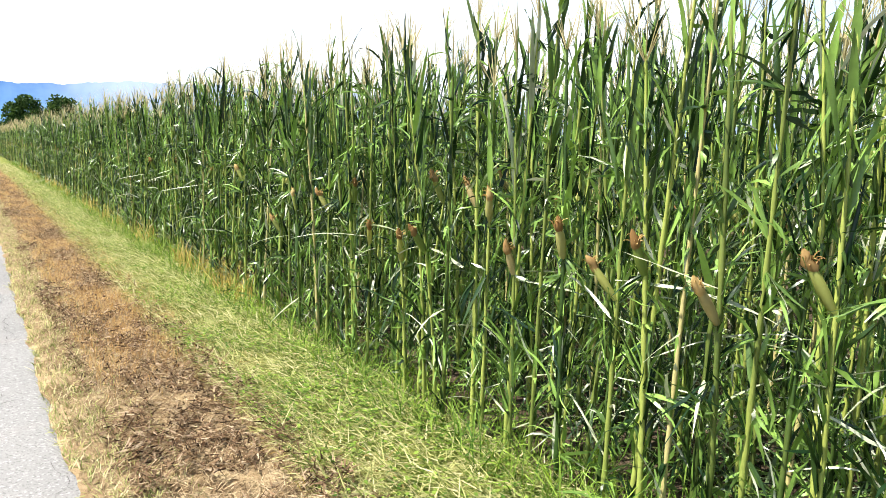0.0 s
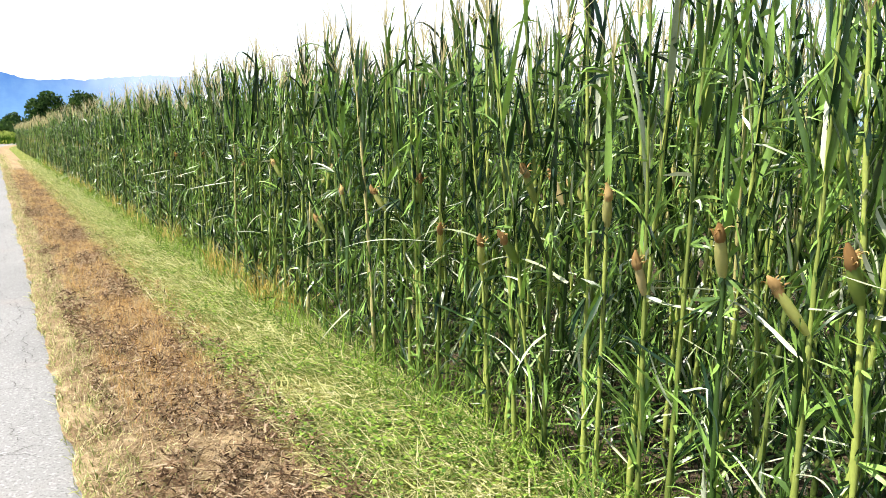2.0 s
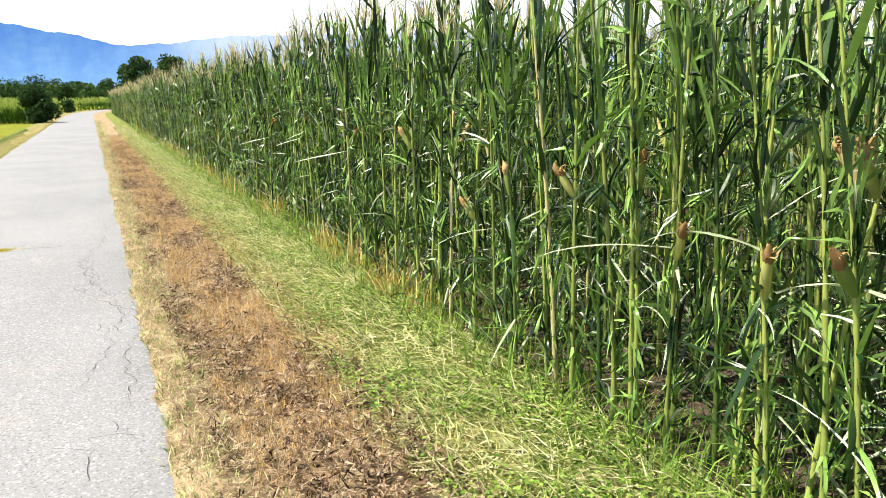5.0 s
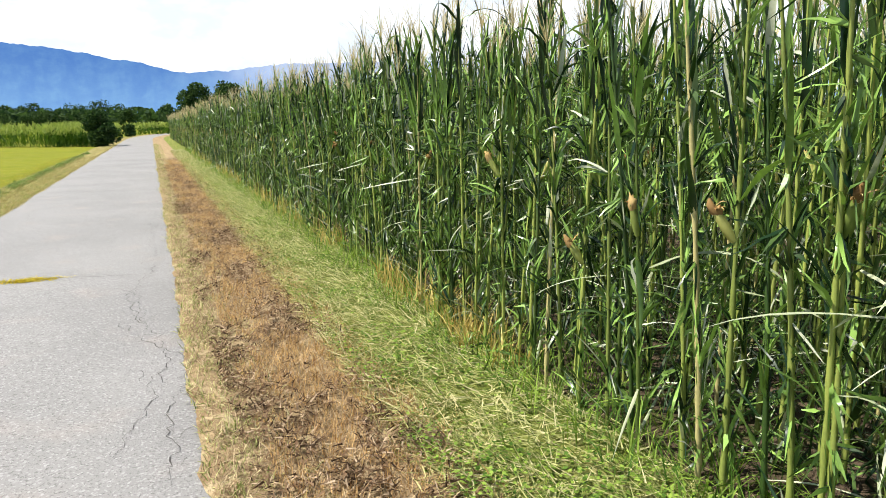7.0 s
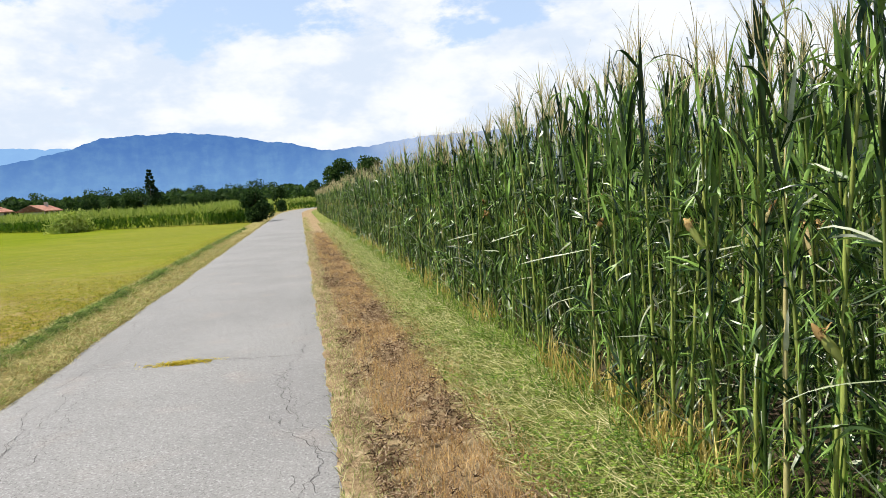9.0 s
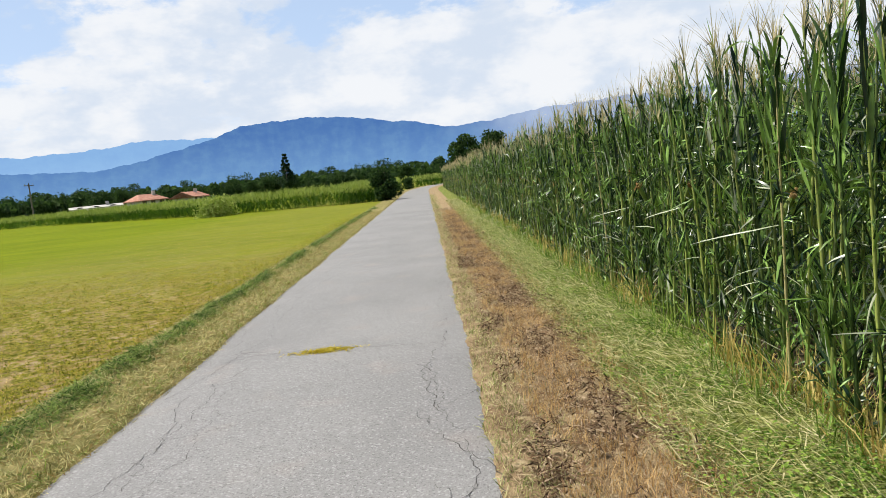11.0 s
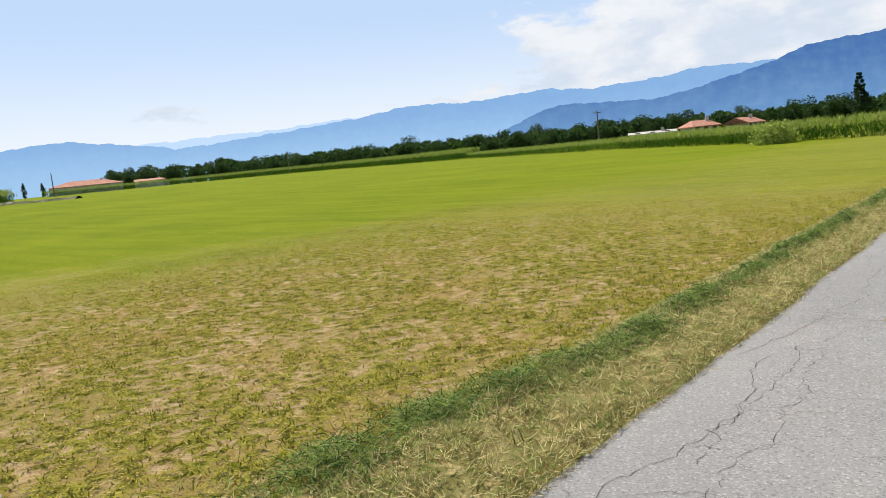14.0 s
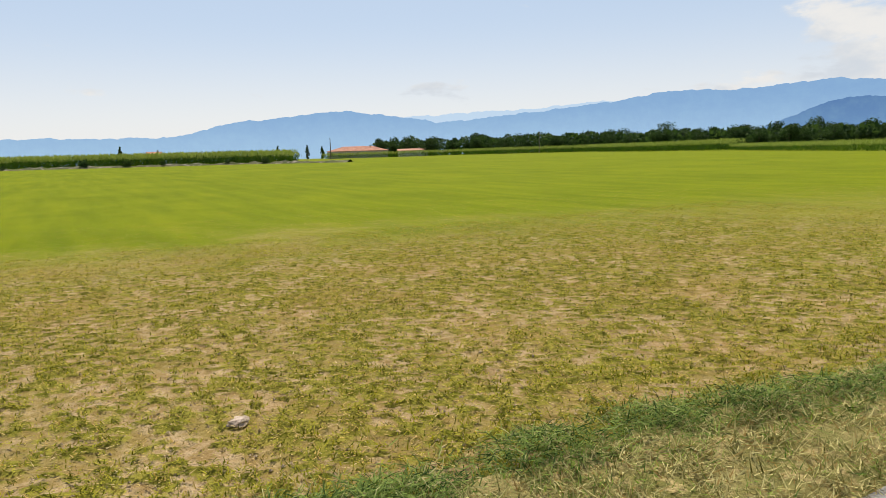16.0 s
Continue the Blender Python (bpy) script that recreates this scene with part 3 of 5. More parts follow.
def maize_pieces(r, detail, cob=None):
    """One maize plant as a list of (kind, verts, faces). detail 2: near, 1: middle, 0: far. cob: its height; 0 for none, else by chance."""
    height = r.uniform(1.72, 2.02)
    lean = r.normal(0, 0.03, 2)
    nodes = (3, 6, 27)[detail]
    zs = np.linspace(0, height, nodes)
    path = np.stack([lean[0] * zs ** 1.4, lean[1] * zs ** 1.4, zs], -1)
    rad = r.uniform(0.0095, 0.0140) * (1 - 0.6 * zs / height)
    if detail == 2:
        rad = rad * np.array([1.0, 0.86, 1.22])[np.arange(nodes) % 3]
    out = [("stalk", *tube(path, rad, (3, 5, 7)[detail]))]
    at = lambda z: np.array([lean[0] * z ** 1.4, lean[1] * z ** 1.4, z])
    plane0 = r.uniform(0, 180)
    count = (13, 24, 25)[detail]
    strips, segs = (1, 4, 5)[detail], (2, 2, 4)[detail]
    thick = (0.036, 0.020, 0.017)[detail]
    for i in range(count):
        z = float(np.clip(0.08 + (height - 0.16) * (i + r.uniform(-0.25, 0.25)) / (count - 1), 0.05, height - 0.02))
        q = z / height
        az = plane0 + 180 * (i % 2) + r.normal(0, 28)
        kind, chance = "leaf", r.random()
        wide = r.uniform(0.018, 0.036) * (1.3 if detail == 0 else 1.0)
        if q > 0.60 and chance < 0.62:
            leaf = blade(at(z), az, r.uniform(0.26, 0.50) * (1.0 if q < 0.82 else 0.65), wide, r.uniform(70, 89), r.uniform(0, 22), r.normal(0, 60), (3, 4, 6)[detail], 0.35, r.normal(0, 20))
        elif q > 0.60 and chance < 0.67:
            leaf = blade(at(z), az, r.uniform(0.25, 0.45), wide, r.uniform(40, 75), r.uniform(90, 170), r.normal(0, 70), (3, 4, 6)[detail], 0.35, r.normal(0, 30))
        elif chance < (0.05, 0.06, 0.08)[detail]:
            kind = "rib"
            leaf = blade(at(z), az, r.uniform(0.30, 0.60), wide * 0.55, r.uniform(-10, 50), r.uniform(0, 60), r.normal(0, 50), (3, 4, 6)[detail], 0.5, r.normal(0, 15))
        elif chance < 0.20:
            leaf = blade(at(z), az, r.uniform(0.18, 0.36), wide, r.choice([r.uniform(60, 86), r.uniform(-88, -55)]), r.uniform(0, 25), r.normal(0, 60), (3, 4, 6)[detail], 0.3, r.normal(0, 20))
        elif chance < 0.70:
            leaf = shreds(r, at(z), az, r.uniform(0.16, 0.36), thick, r.normal(76, 9), r.uniform(0, 45), strips, segs)
        elif chance < 0.88:
            leaf = shreds(r, at(z), az, r.uniform(0.12, 0.30), thick, r.uniform(-85, -35), r.uniform(-5, 30), strips, segs)
        else:
            leaf = shreds(r, at(z), az, r.uniform(0.15, 0.38), thick * 0.9, r.uniform(5, 50), r.uniform(20, 100), strips, segs)
        if detail and kind == "leaf":
            stub = shreds(r, at(z), az + r.normal(0, 60), r.uniform(0.05, 0.11), thick * 1.3, r.choice([r.uniform(50, 85), r.uniform(-70, 20)]), 20, 2, 2)
            leaf = join([leaf, stub])
        out.append((kind, *leaf))
    if cob or (cob is None and r.random() < 0.3):
        z, az = (cob - 0.12, 180 + r.normal(0, 45)) if cob else (r.uniform(0.82, 1.08), plane0 + 180 * r.integers(0, 2) + r.normal(0, 20))
        tilt = np.radians(r.uniform(50, 80))
        d = np.array([math.cos(math.radians(az)) * math.cos(tilt), math.sin(math.radians(az)) * math.cos(tilt), math.sin(tilt)])
        long_c = r.uniform(0.12, 0.17)
        s = np.linspace(0, 1, (3, 4, 8)[detail])
        b = at(z) + d * 0.012
        out.append(("husk", *tube(b + d * s[:, None] * long_c, 0.005 + r.uniform(0.011, 0.0165) * np.sin(np.pi * np.clip(s * 0.80 + 0.12, 0, 1)) ** 0.8, (3, 4, 9)[detail])))
        tip = b + d * (long_c - 0.006)
        if detail == 2:
            hairs = [blade(tip + r.normal(0, 0.008, 3), r.uniform(0, 360), r.uniform(0.025, 0.055), 0.008, r.uniform(30, 90), r.uniform(60, 200), 60, 4) for _ in range(16)]
            hairs.append(tube(tip + d * np.linspace(-0.03, 0.045, 5)[:, None] + r.normal(0, 0.003, (5, 3)), (0.012, 0.018, 0.018, 0.013, 0.004), 7))
            out.append(("silk", *join(hairs)))
        else:
            out.append(("silk", *tube(tip + d * np.linspace(-0.02, 0.05, 3)[:, None], (0.008, 0.013, 0.004), 3)))
    top, spikes = at(height), []
    for i in range((9, 8, 11)[detail]):
        az, sp = r.uniform(0, 360), r.uniform(48, 84) if i else 89
        spikes.append(blade(top - np.array([0, 0, 0.02]), az, r.uniform(0.16, 0.28) * (1.35 if i == 0 else 1), (0.014, 0.007, 0.0055)[detail], sp, r.uniform(0, 40), 30, 2 if detail < 2 else 4, 0.6))
    out.append(("tassel", *join(spikes)))
    return out


KINDS = {"stalk": 0, "leaf": 1, "husk": 2, "silk": 3, "tassel": 4, "rib": 5}
MAIZE_MATS = [M["corn_stalk"], M["corn_leaf"], M["husk"], M["silk"], M["tassel"], M["pale_leaf"]]


def template(r, detail):
    """A plant as one (verts, faces, material index) triple."""
    pieces = maize_pieces(r, detail)
    v, f = join([(a, b) for _, a, b in pieces])
    return v, f, np.concatenate([np.full(len(b), KINDS[k]) for k, _, b in pieces])


def scatter(name, templates, places, mats):
    """Joins turned and scaled copies of templates. places: rows of x, y, z, turn, scale."""
    places = np.asarray(places, float)
    pick = rng.integers(0, len(templates), len(places))
    V, F, I, base = [], [], [], 0
    for k, (v, f, idx) in enumerate(templates):
        q = places[pick == k]
        if not len(q):
            continue
        c, s = np.cos(q[:, 3:4]), np.sin(q[:, 3:4])
        sc = q[:, 4:5]
        x = (v[None, :, 0] * c - v[None, :, 1] * s) * sc + q[:, 0:1]
        y = (v[None, :, 0] * s + v[None, :, 1] * c) * sc + q[:, 1:2]
        z = v[None, :, 2] * sc + q[:, 2:3]
        V.append(np.stack([x, y, z], -1).reshape(-1, 3))
        F.append((f[None] + (np.arange(len(q)) * len(v))[:, None, None]).reshape(-1, f.shape[1]) + base)
        I.append(np.tile(idx, len(q)))
        base += len(q) * len(v)
    return mesh(name, np.concatenate(V), np.concatenate(F), mats, np.concatenate(I), smooth=True)


def maize_thing(seed, cob_height=None, arch=None):
    """One maize plant as a thing with its stalk, leaves, cob and tassel as parts."""
    r = np.random.default_rng(seed)
    plant = tagged(new("maize_plant"), "tall green maize plant with hail-torn leaves and a tassel", "maize", "maize at the field's edge")
    cob = None
    if arch:
        part("leaf", mesh("leaf", *blade(*arch, 25, 12, 0.5, 10), M["pale_leaf"], smooth=True), plant, "long pale arching leaf")
    for kind, v, f in maize_pieces(r, 2, cob_height):
        me = mesh(kind, v, f, MAIZE_MATS[KINDS[kind]], smooth=True)
        if kind == "husk":
            cob = part("cob", me, plant, "yellow-green husked cob")
        elif kind == "silk":
            part("silk", me, cob, "orange-brown silk")
        elif kind == "rib":
            part("leaf", me, plant, "long pale torn leaf")
        else:
            part(kind, me, plant)
    return plant


ROW_X = [1.74 + 0.52 * i for i in range(14)]
NEAR_Y = (1.6, 15.9)
COBS = ((2.7, 1.10), (3.06, 0.99), (3.35, 1.10), (3.53, 0.98), (3.8, 1.10), (4.12, 0.98), (4.34, 1.20), (4.75, 1.00), (4.93, 1.25), (5.07, 0.90),
        (5.54, 0.95), (5.71, 1.18), (6.15, 1.10), (6.64, 1.05), (7.1, 0.85), (7.9, 1.20))
ARCHES = {3.53: ((-0.02, 0.0, 0.95), -85, 0.70, 0.030, 6, 38), 4.75: ((0.0, -0.2, 0.84), 98, 0.50, 0.034, 22, 62), 5.07: ((0.0, 0.03, 0.93), 99, 0.62, 0.028, 14, 70),
          6.64: ((0.0, 0.0, 0.80), -70, 0.60, 0.030, 30, 80)}
for k, (y, z) in enumerate(COBS):
    maize_thing(700 + k, z, ARCHES.get(y)).matrix_basis = pose(1.70, y, 0.015)
models = [maize_thing(100 + i, None if i % 3 == 0 else 0) for i in range(9)]
first = [True] * len(models)
for row in range(2):
    step = (0.12, 0.13)[row]
    y = NEAR_Y[0] + 0.05 * row
    while y < NEAR_Y[1]:
        k = int(rng.integers(0, len(models)))
        if row == 0 and min(abs(y - c[0]) for c in COBS) < 0.055:
            y += 0.06
            continue
        m = pose(ROW_X[row] + rng.normal(0, 0.05), y + rng.normal(0, 0.025), 0.015, 0, 0, rng.uniform(0, 360)) @ Matrix.Scale(rng.uniform(0.96, 1.06) * (1.0, 1.03)[row], 4)
        if first[k]:
            models[k].matrix_basis, first[k] = m, False
        else:
            c = copy_thing(models[k], m)
            c.scale = m.to_scale()
        y += step * rng.uniform(0.75, 1.25)

mid = [template(np.random.default_rng(300 + i), 1) for i in range(10)]
low_t = [template(np.random.default_rng(400 + i), 0) for i in range(10)]


def rows_of(rows, y0, y1, step, jitter=0.06, dy=0.04, tall=1.02):
    out = []
    for x0 in rows:
        ys_r = np.arange(y0, y1, step) + rng.normal(0, dy, len(np.arange(y0, y1, step)))
        xs_r = x0 + rng.normal(0, jitter, len(ys_r)) + swing(ys_r)
        out.append(np.stack([xs_r, ys_r, np.full(len(ys_r), 0.015), rng.uniform(0, 6.28, len(ys_r)), tall * rng.uniform(0.93, 1.10, len(ys_r))], -1))
    return np.concatenate(out)


mid_places = np.concatenate([rows_of(ROW_X[2:5], 2.0, 16, 0.13), rows_of(ROW_X[:1], 15.9, 34, 0.14, tall=1.0), rows_of(ROW_X[1:4], 15.9, 34, 0.14), rows_of(ROW_X[4:6], 16, 34, 0.2)])
stuff("maize_field", scatter("maize_field", mid, mid_places, MAIZE_MATS), "dense tall green maize standing in rows", "maize")
low_places = np.concatenate([rows_of(ROW_X[5:7], 2.0, 16, 0.13), rows_of(ROW_X[7:11], -2, 34, 0.2), rows_of(ROW_X[:3], 34, 118, 0.17), rows_of(ROW_X[:7], -14, 1.6, 0.17)])
stuff("far_maize_field", scatter("far_maize_field", low_t, low_places, MAIZE_MATS), "dense tall green maize running to the field's end", "maize")

# maize beyond the meadow: its edge runs from beside the lane away to the west
edge_line = np.array([(-4.2, 112), (-4.2, 58.5), (-17, 65.5), (-46, 94), (-118, 150), (-215, 190), (-300, 180), (-350, 128)], float)


def along(line, step):
    seg = np.diff(line, axis=0)
    ln = np.hypot(seg[:, 0], seg[:, 1])
    s = np.arange(0, ln.sum(), step)
    cum = np.concatenate([[0], np.cumsum(ln)])
    k = np.clip(np.searchsorted(cum, s, side="right") - 1, 0, len(seg) - 1)
    t = (s - cum[k]) / ln[k]
    return line[k] + seg[k] * t[:, None], seg[k] / ln[k][:, None]


def belt(line, step, ranks, gap, scale):
    p, d = along(np.asarray(line, float), step)
    inward = np.stack([d[:, 1], -d[:, 0]], -1)
    out = []
    for k in range(ranks):
        q = p + inward * (k * gap) + rng.normal(0, 0.12, p.shape)
        out.append(np.stack([q[:, 0], q[:, 1], land(q[:, 0], q[:, 1]), rng.uniform(0, 6.28, len(q)), scale * rng.uniform(0.9, 1.08, len(q))], -1))
    return np.concatenate(out)


def leaf_belt(name, places, tall, label, per=9, size=0.11):
    """Far maize: upright narrow leaves crowding round each plant's place."""
    q = np.repeat(np.asarray(places, float), per, axis=0)
    n = len(q)
    z = rng.random(n) ** 0.75
    a = rng.uniform(0, 6.283, n)
    c = np.stack([q[:, 0] + rng.normal(0, 0.16, n), q[:, 1] + rng.normal(0, 0.16, n), q[:, 2] + z * tall * q[:, 4] * 0.86], -1)
    side = np.stack([np.cos(a), np.sin(a), rng.normal(0, 0.25, n)], -1) * (size * rng.uniform(0.5, 1.1, n))[:, None]
    up = np.stack([rng.normal(0, 0.13, n), rng.normal(0, 0.13, n), rng.uniform(0.12, 0.34, n)], -1)
    v = np.stack([c - side * 0.6 - up * 0.5, c + side * 0.6 - up * 0.5, c + side * 0.5 + up * 0.4, c - side * 0.2 + up], 1).reshape(-1, 3)
    return stuff(name, mesh(name, v, np.arange(n * 4).reshape(-1, 4), [M["far_corn"], M["far_tassel"]], (z + rng.normal(0, 0.06, n) > 0.62).astype(np.int32)), label, "maize")


leaf_belt("distant_maize", np.concatenate([belt(edge_line[:4], 0.26, 6, 0.5, 1.0), belt(edge_line[3:5], 0.4, 5, 0.7, 1.0)]), 1.72, "pale green maize closing the meadow's far edge", 15, 0.06)
leaf_belt("farthest_maize", belt(edge_line[4:], 0.5, 5, 1.0, 1.0), 3.2, "far pale green maize before the wood", 14, 0.16)
inner = np.stack(np.meshgrid(np.arange(ROW_X[3], 24.0, 0.75), np.arange(-14, 118, 0.55), indexing="ij"), -1).reshape(-1, 2)
inner = inner[(inner[:, 0] > ROW_X[10] + 0.3) | ((inner[:, 1] < 5) & (inner[:, 0] > ROW_X[6] + 0.3)) | (inner[:, 1] > 34)] + rng.normal(0, 0.1, (1, 2))
inner = inner + rng.normal(0, 0.08, inner.shape)
leaf_belt("inner_maize", np.column_stack([inner[:, 0] + swing(inner[:, 1]), inner[:, 1], np.full(len(inner), 0.02), np.zeros(len(inner)), rng.uniform(0.9, 1.1, len(inner))]), 2.1, "inner rows of the dense maize field", 9, 0.11)
west_line = np.array([(-100, 36), (-118, 8), (-140, -60)], float)
leaf_belt("west_maize", belt(west_line, 0.3, 9, 0.6, 1.0), 2.0, "low block of green maize behind a stony track", 18, 0.11)
leaf_belt("end_maize", belt(np.array([(-3.5, 113), (14, 126), (40, 140)], float), 0.35, 5, 0.7, 1.0), 1.9, "maize closing the view where the lane bends", 9, 0.15)

bank_p, bank_d = along(np.array([(-92, 42), (-103, 30), (-113, 6), (-134, -58)], float), 0.8)
bank_q = np.linspace(-1.6, 1.6, 9)
bank_n = np.stack([bank_d[:, 1], -bank_d[:, 0]], -1)
bank_x = bank_p[:, None, 0] + bank_q[None] * bank_n[:, None, 0]
bank_y = bank_p[:, None, 1] + bank_q[None] * bank_n[:, None, 1]
bank_z = land(bank_x, bank_y) - 0.1 + np.cos(bank_q / 1.6 * 1.57)[None] * (0.30 + 0.22 * wobble((bank_x, bank_y), 1.4) + 0.15 * wobble((bank_x, bank_y), 4.0))
bi, bj = np.meshgrid(np.arange(len(bank_p) - 1), np.arange(8), indexing="ij")
bank_f = np.stack([bi * 9 + bj, bi * 9 + bj + 1, (bi + 1) * 9 + bj + 1, (bi + 1) * 9 + bj], -1).reshape(-1, 4)
M["rubble"] = earth("rubble", ((0.10, 0.10, 0.06), (0.05, 0.06, 0.025), (0.22, 0.20, 0.17)), (0.5, 1.6, 9.0))
structure("stony_bank", mesh("stony_bank", np.stack([bank_x, bank_y, bank_z], -1).reshape(-1, 3), bank_f, M["rubble"], smooth=True), "low gray bank of stones and weeds before far maize", "bank")

# ---- trees ----


def leaf_cloud(r, centres, radii, count, size, squash=1.0):
    """Small leaf clumps (bent quads) spread through balls."""
    k = r.integers(0, len(centres), count)
    d = r.normal(0, 1, (count, 3))
    d /= np.linalg.norm(d, axis=1)[:, None]
    c = np.asarray(centres)[k] + d * (np.asarray(radii)[k] * r.uniform(0.15, 1.08, count) ** 0.5)[:, None] * np.array([1, 1, squash])
    a, b = r.normal(0, 1, (count, 3)), r.normal(0, 1, (count, 3))
    a = a / np.linalg.norm(a, axis=1)[:, None] + d * 0.2
    b -= a * np.sum(a * b, axis=1)[:, None]
    b /= np.linalg.norm(b, axis=1)[:, None]
    s = size * r.uniform(0.5, 1.3, count)[:, None]
    v = np.stack([c - a * s, c + b * s * 0.8, c + a * s, c - b * s * 0.8 + d * s * 0.25], 1).reshape(-1, 3)
    return v, np.arange(count * 4).reshape(-1, 4)


def tree_meshes(seed, height, width, leaves, size, kind="broad", leaf=""):
    r = np.random.default_rng(seed)
    limbs = [tube([(0, 0, 0), (0.02, 0, height * 0.2), (-0.05, 0.04, height * 0.5), (0.05, 0, height * 0.8)], [height * 0.03, height * 0.022, height * 0.014, 0.02], 7)]
    centres, radii = [], []
    if kind == "broad":
        for i in range(17):
            a, q = r.uniform(0, 6.28), r.uniform(0.16, 0.90)
            reach = width * 0.36 * math.sin(math.pi * min(0.95, q * 0.85 + 0.1)) * r.uniform(0.3, 0.95)
            c = (math.cos(a) * reach, math.sin(a) * reach, height * q * 0.95)
            centres.append(c)
            radii.append(width * r.uniform(0.17, 0.29))
            limbs.append(tube([(0, 0, height * q * 0.5), (c[0] * 0.5, c[1] * 0.5, height * q * 0.72), c], [height * 0.010, height * 0.007, 0.01], 5))
    else:
        for q in np.linspace(0.10 if kind == "poplar" else 0.22, 0.96, 11):
            reach = width * (0.5 * (1 - q) + 0.05 if kind == "pine" else 0.28 * math.sin(math.pi * min(0.97, q + 0.08)))
            for j in range(4 if kind == "pine" else 2):
                a = r.uniform(0, 6.28)
                c = (math.cos(a) * reach * 0.8, math.sin(a) * reach * 0.8, height * q)
                centres.append(c)
                radii.append(max(0.25, reach * (0.5 if kind == "pine" else 0.8)))
                limbs.append(tube([(0, 0, height * q), c], [height * 0.006, 0.01], 4))
    return mesh("trunk", *join(limbs), M["bark"], smooth=True), mesh("crown", *leaf_cloud(r, centres, radii, leaves, size, 0.85), M[leaf or ("pine_leaf" if kind == "pine" else "tree_leaf")])


def tree_thing(name, meshes, at, label, category="tree", group=""):
    t = tagged(new(name), label, category, group)
    part("trunk", meshes[0], t)
    part("crown", meshes[1], t)
    t.matrix_basis = at
    return t


def spot(az, dist):
    """A place on the land az degrees left of the road's direction, dist metres from where the walk ends."""
    d = direction(az)
    x, y = -0.5 + d.x * dist, 5.5 + d.y * dist
    return x, y, float(land(x, y))


broad = [tree_meshes(20 + i, 8.0, 7.0, 2600, 0.22) for i in range(6)]
wood_models = [tree_thing("tree", b, pose(0, 0, 0), "dark green broadleaf tree in the far wood", group="trees of the far wood") for b in broad]
used = [False] * 6
az = 1.0
while az < 66:
    for depth in (0, 1):
        k = int(rng.integers(0, 6))
        dist = 235 + 28 * depth + rng.uniform(-8, 8) + max(0, az - 38) * 7
        x, y, z = spot(az + rng.uniform(-0.6, 0.6), dist)
        tall = 0.84 + 0.13 * float(wobble((np.array(az), np.array(depth * 3.0)), 0.55)) + rng.uniform(-0.14, 0.2) + 0.10 * depth
        tall *= dist / 250 * (0.86 if az > 44 else 1.0)
        m = pose(x, y, z - 0.2, 0, 0, rng.uniform(0, 360)) @ Matrix.Diagonal((tall * rng.uniform(1.0, 1.4), tall * rng.uniform(1.0, 1.4), tall, 1))
        if not used[k]:
            wood_models[k].matrix_basis, used[k] = m, True
        else:
            c = copy_thing(wood_models[k], m)
            c.scale = m.to_scale()
    az += rng.uniform(0.8, 1.3)

n_fill = 27000
fill_a = rng.uniform(-13, 66, n_fill)
fill_d = np.where(fill_a < 0.5, 190, 250) + rng.uniform(-14, 22, n_fill) + np.maximum(0, fill_a - 38) * 7
fill_x, fill_y = -0.5 - np.sin(np.radians(fill_a)) * fill_d, 5.5 + np.cos(np.radians(fill_a)) * fill_d
fill_h = (5.4 + 1.1 * wobble((fill_a, fill_a * 0), 1.3, 2.0) + 0.7 * wobble((fill_a, fill_a * 0 + 1), 4.0, 5.0)) * fill_d / 250
fill_c = np.stack([fill_x, fill_y, land(fill_x, fill_y) + fill_h * rng.random(n_fill) ** 0.8], -1)
stuff("far_wood", mesh("far_wood", *leaf_cloud(rng, fill_c, np.full(n_fill, 0.5), n_fill, 0.8), M["tree_leaf"]), "dense dark green undergrowth of the far wood", "wood")

END_TREES = ((-3.3, 140, 8.8, 7.0, "big round broadleaf tree at the maize field's end"), (-5.9, 160, 10.0, 7.5, "tall broadleaf tree behind the maize field"),
             (-8.2, 172, 8.5, 9.0, "broad tree half hidden by the maize"), (-4.6, 170, 7.5, 8.0, "dense broadleaf tree behind the maize field"),
             (-1.4, 190, 6.0, 6.0, "small broadleaf tree at the lane's end"), (-10.5, 170, 8.5, 10.0, "broad tree half hidden by the maize"))
for seed, (az, dist, tall, wide, label) in enumerate(END_TREES):
    tree_thing("tree", tree_meshes(60 + seed, tall, wide, 5200, 0.29), pose(*spot(az, dist)), label)
tree_thing("conifer", tree_meshes(70, 13.0, 6.0, 1150, 0.38, "pine"), pose(*spot(10.85, 228)), "tall dark conifer standing above the wood", "conifer")
for seed, (az, dist, tall) in enumerate(((74.0, 400, 7.9), (71.75, 410, 8.0), (70.6, 405, 7.0), (85.3, 330, 7.5))):
    tree_thing("poplar", tree_meshes(80 + seed, tall, 3.6, 500, 0.35, "poplar"), pose(*spot(az, dist)), "slim dark columnar tree beside far farm buildings", "tree", "columnar trees")
tree_thing("roadside_bush", tree_meshes(90, 2.65, 2.3, 6500, 0.09), pose(*spot(3.0, 52.5)), "dark rounded roadside bush at the maize corner", "bush")
tree_thing("roadside_bush", tree_meshes(91, 1.4, 1.7, 1400, 0.09), pose(-4.0 + 1.6, 96, 0), "small dark bush near the lane's end", "bush")
tree_thing("weed_clump", tree_meshes(92, 1.05, 4.6, 3200, 0.10, leaf="far_tassel"), pose(-17.3, 63.5, 0.0), "pale green clump of tall weeds before the maize", "weeds")

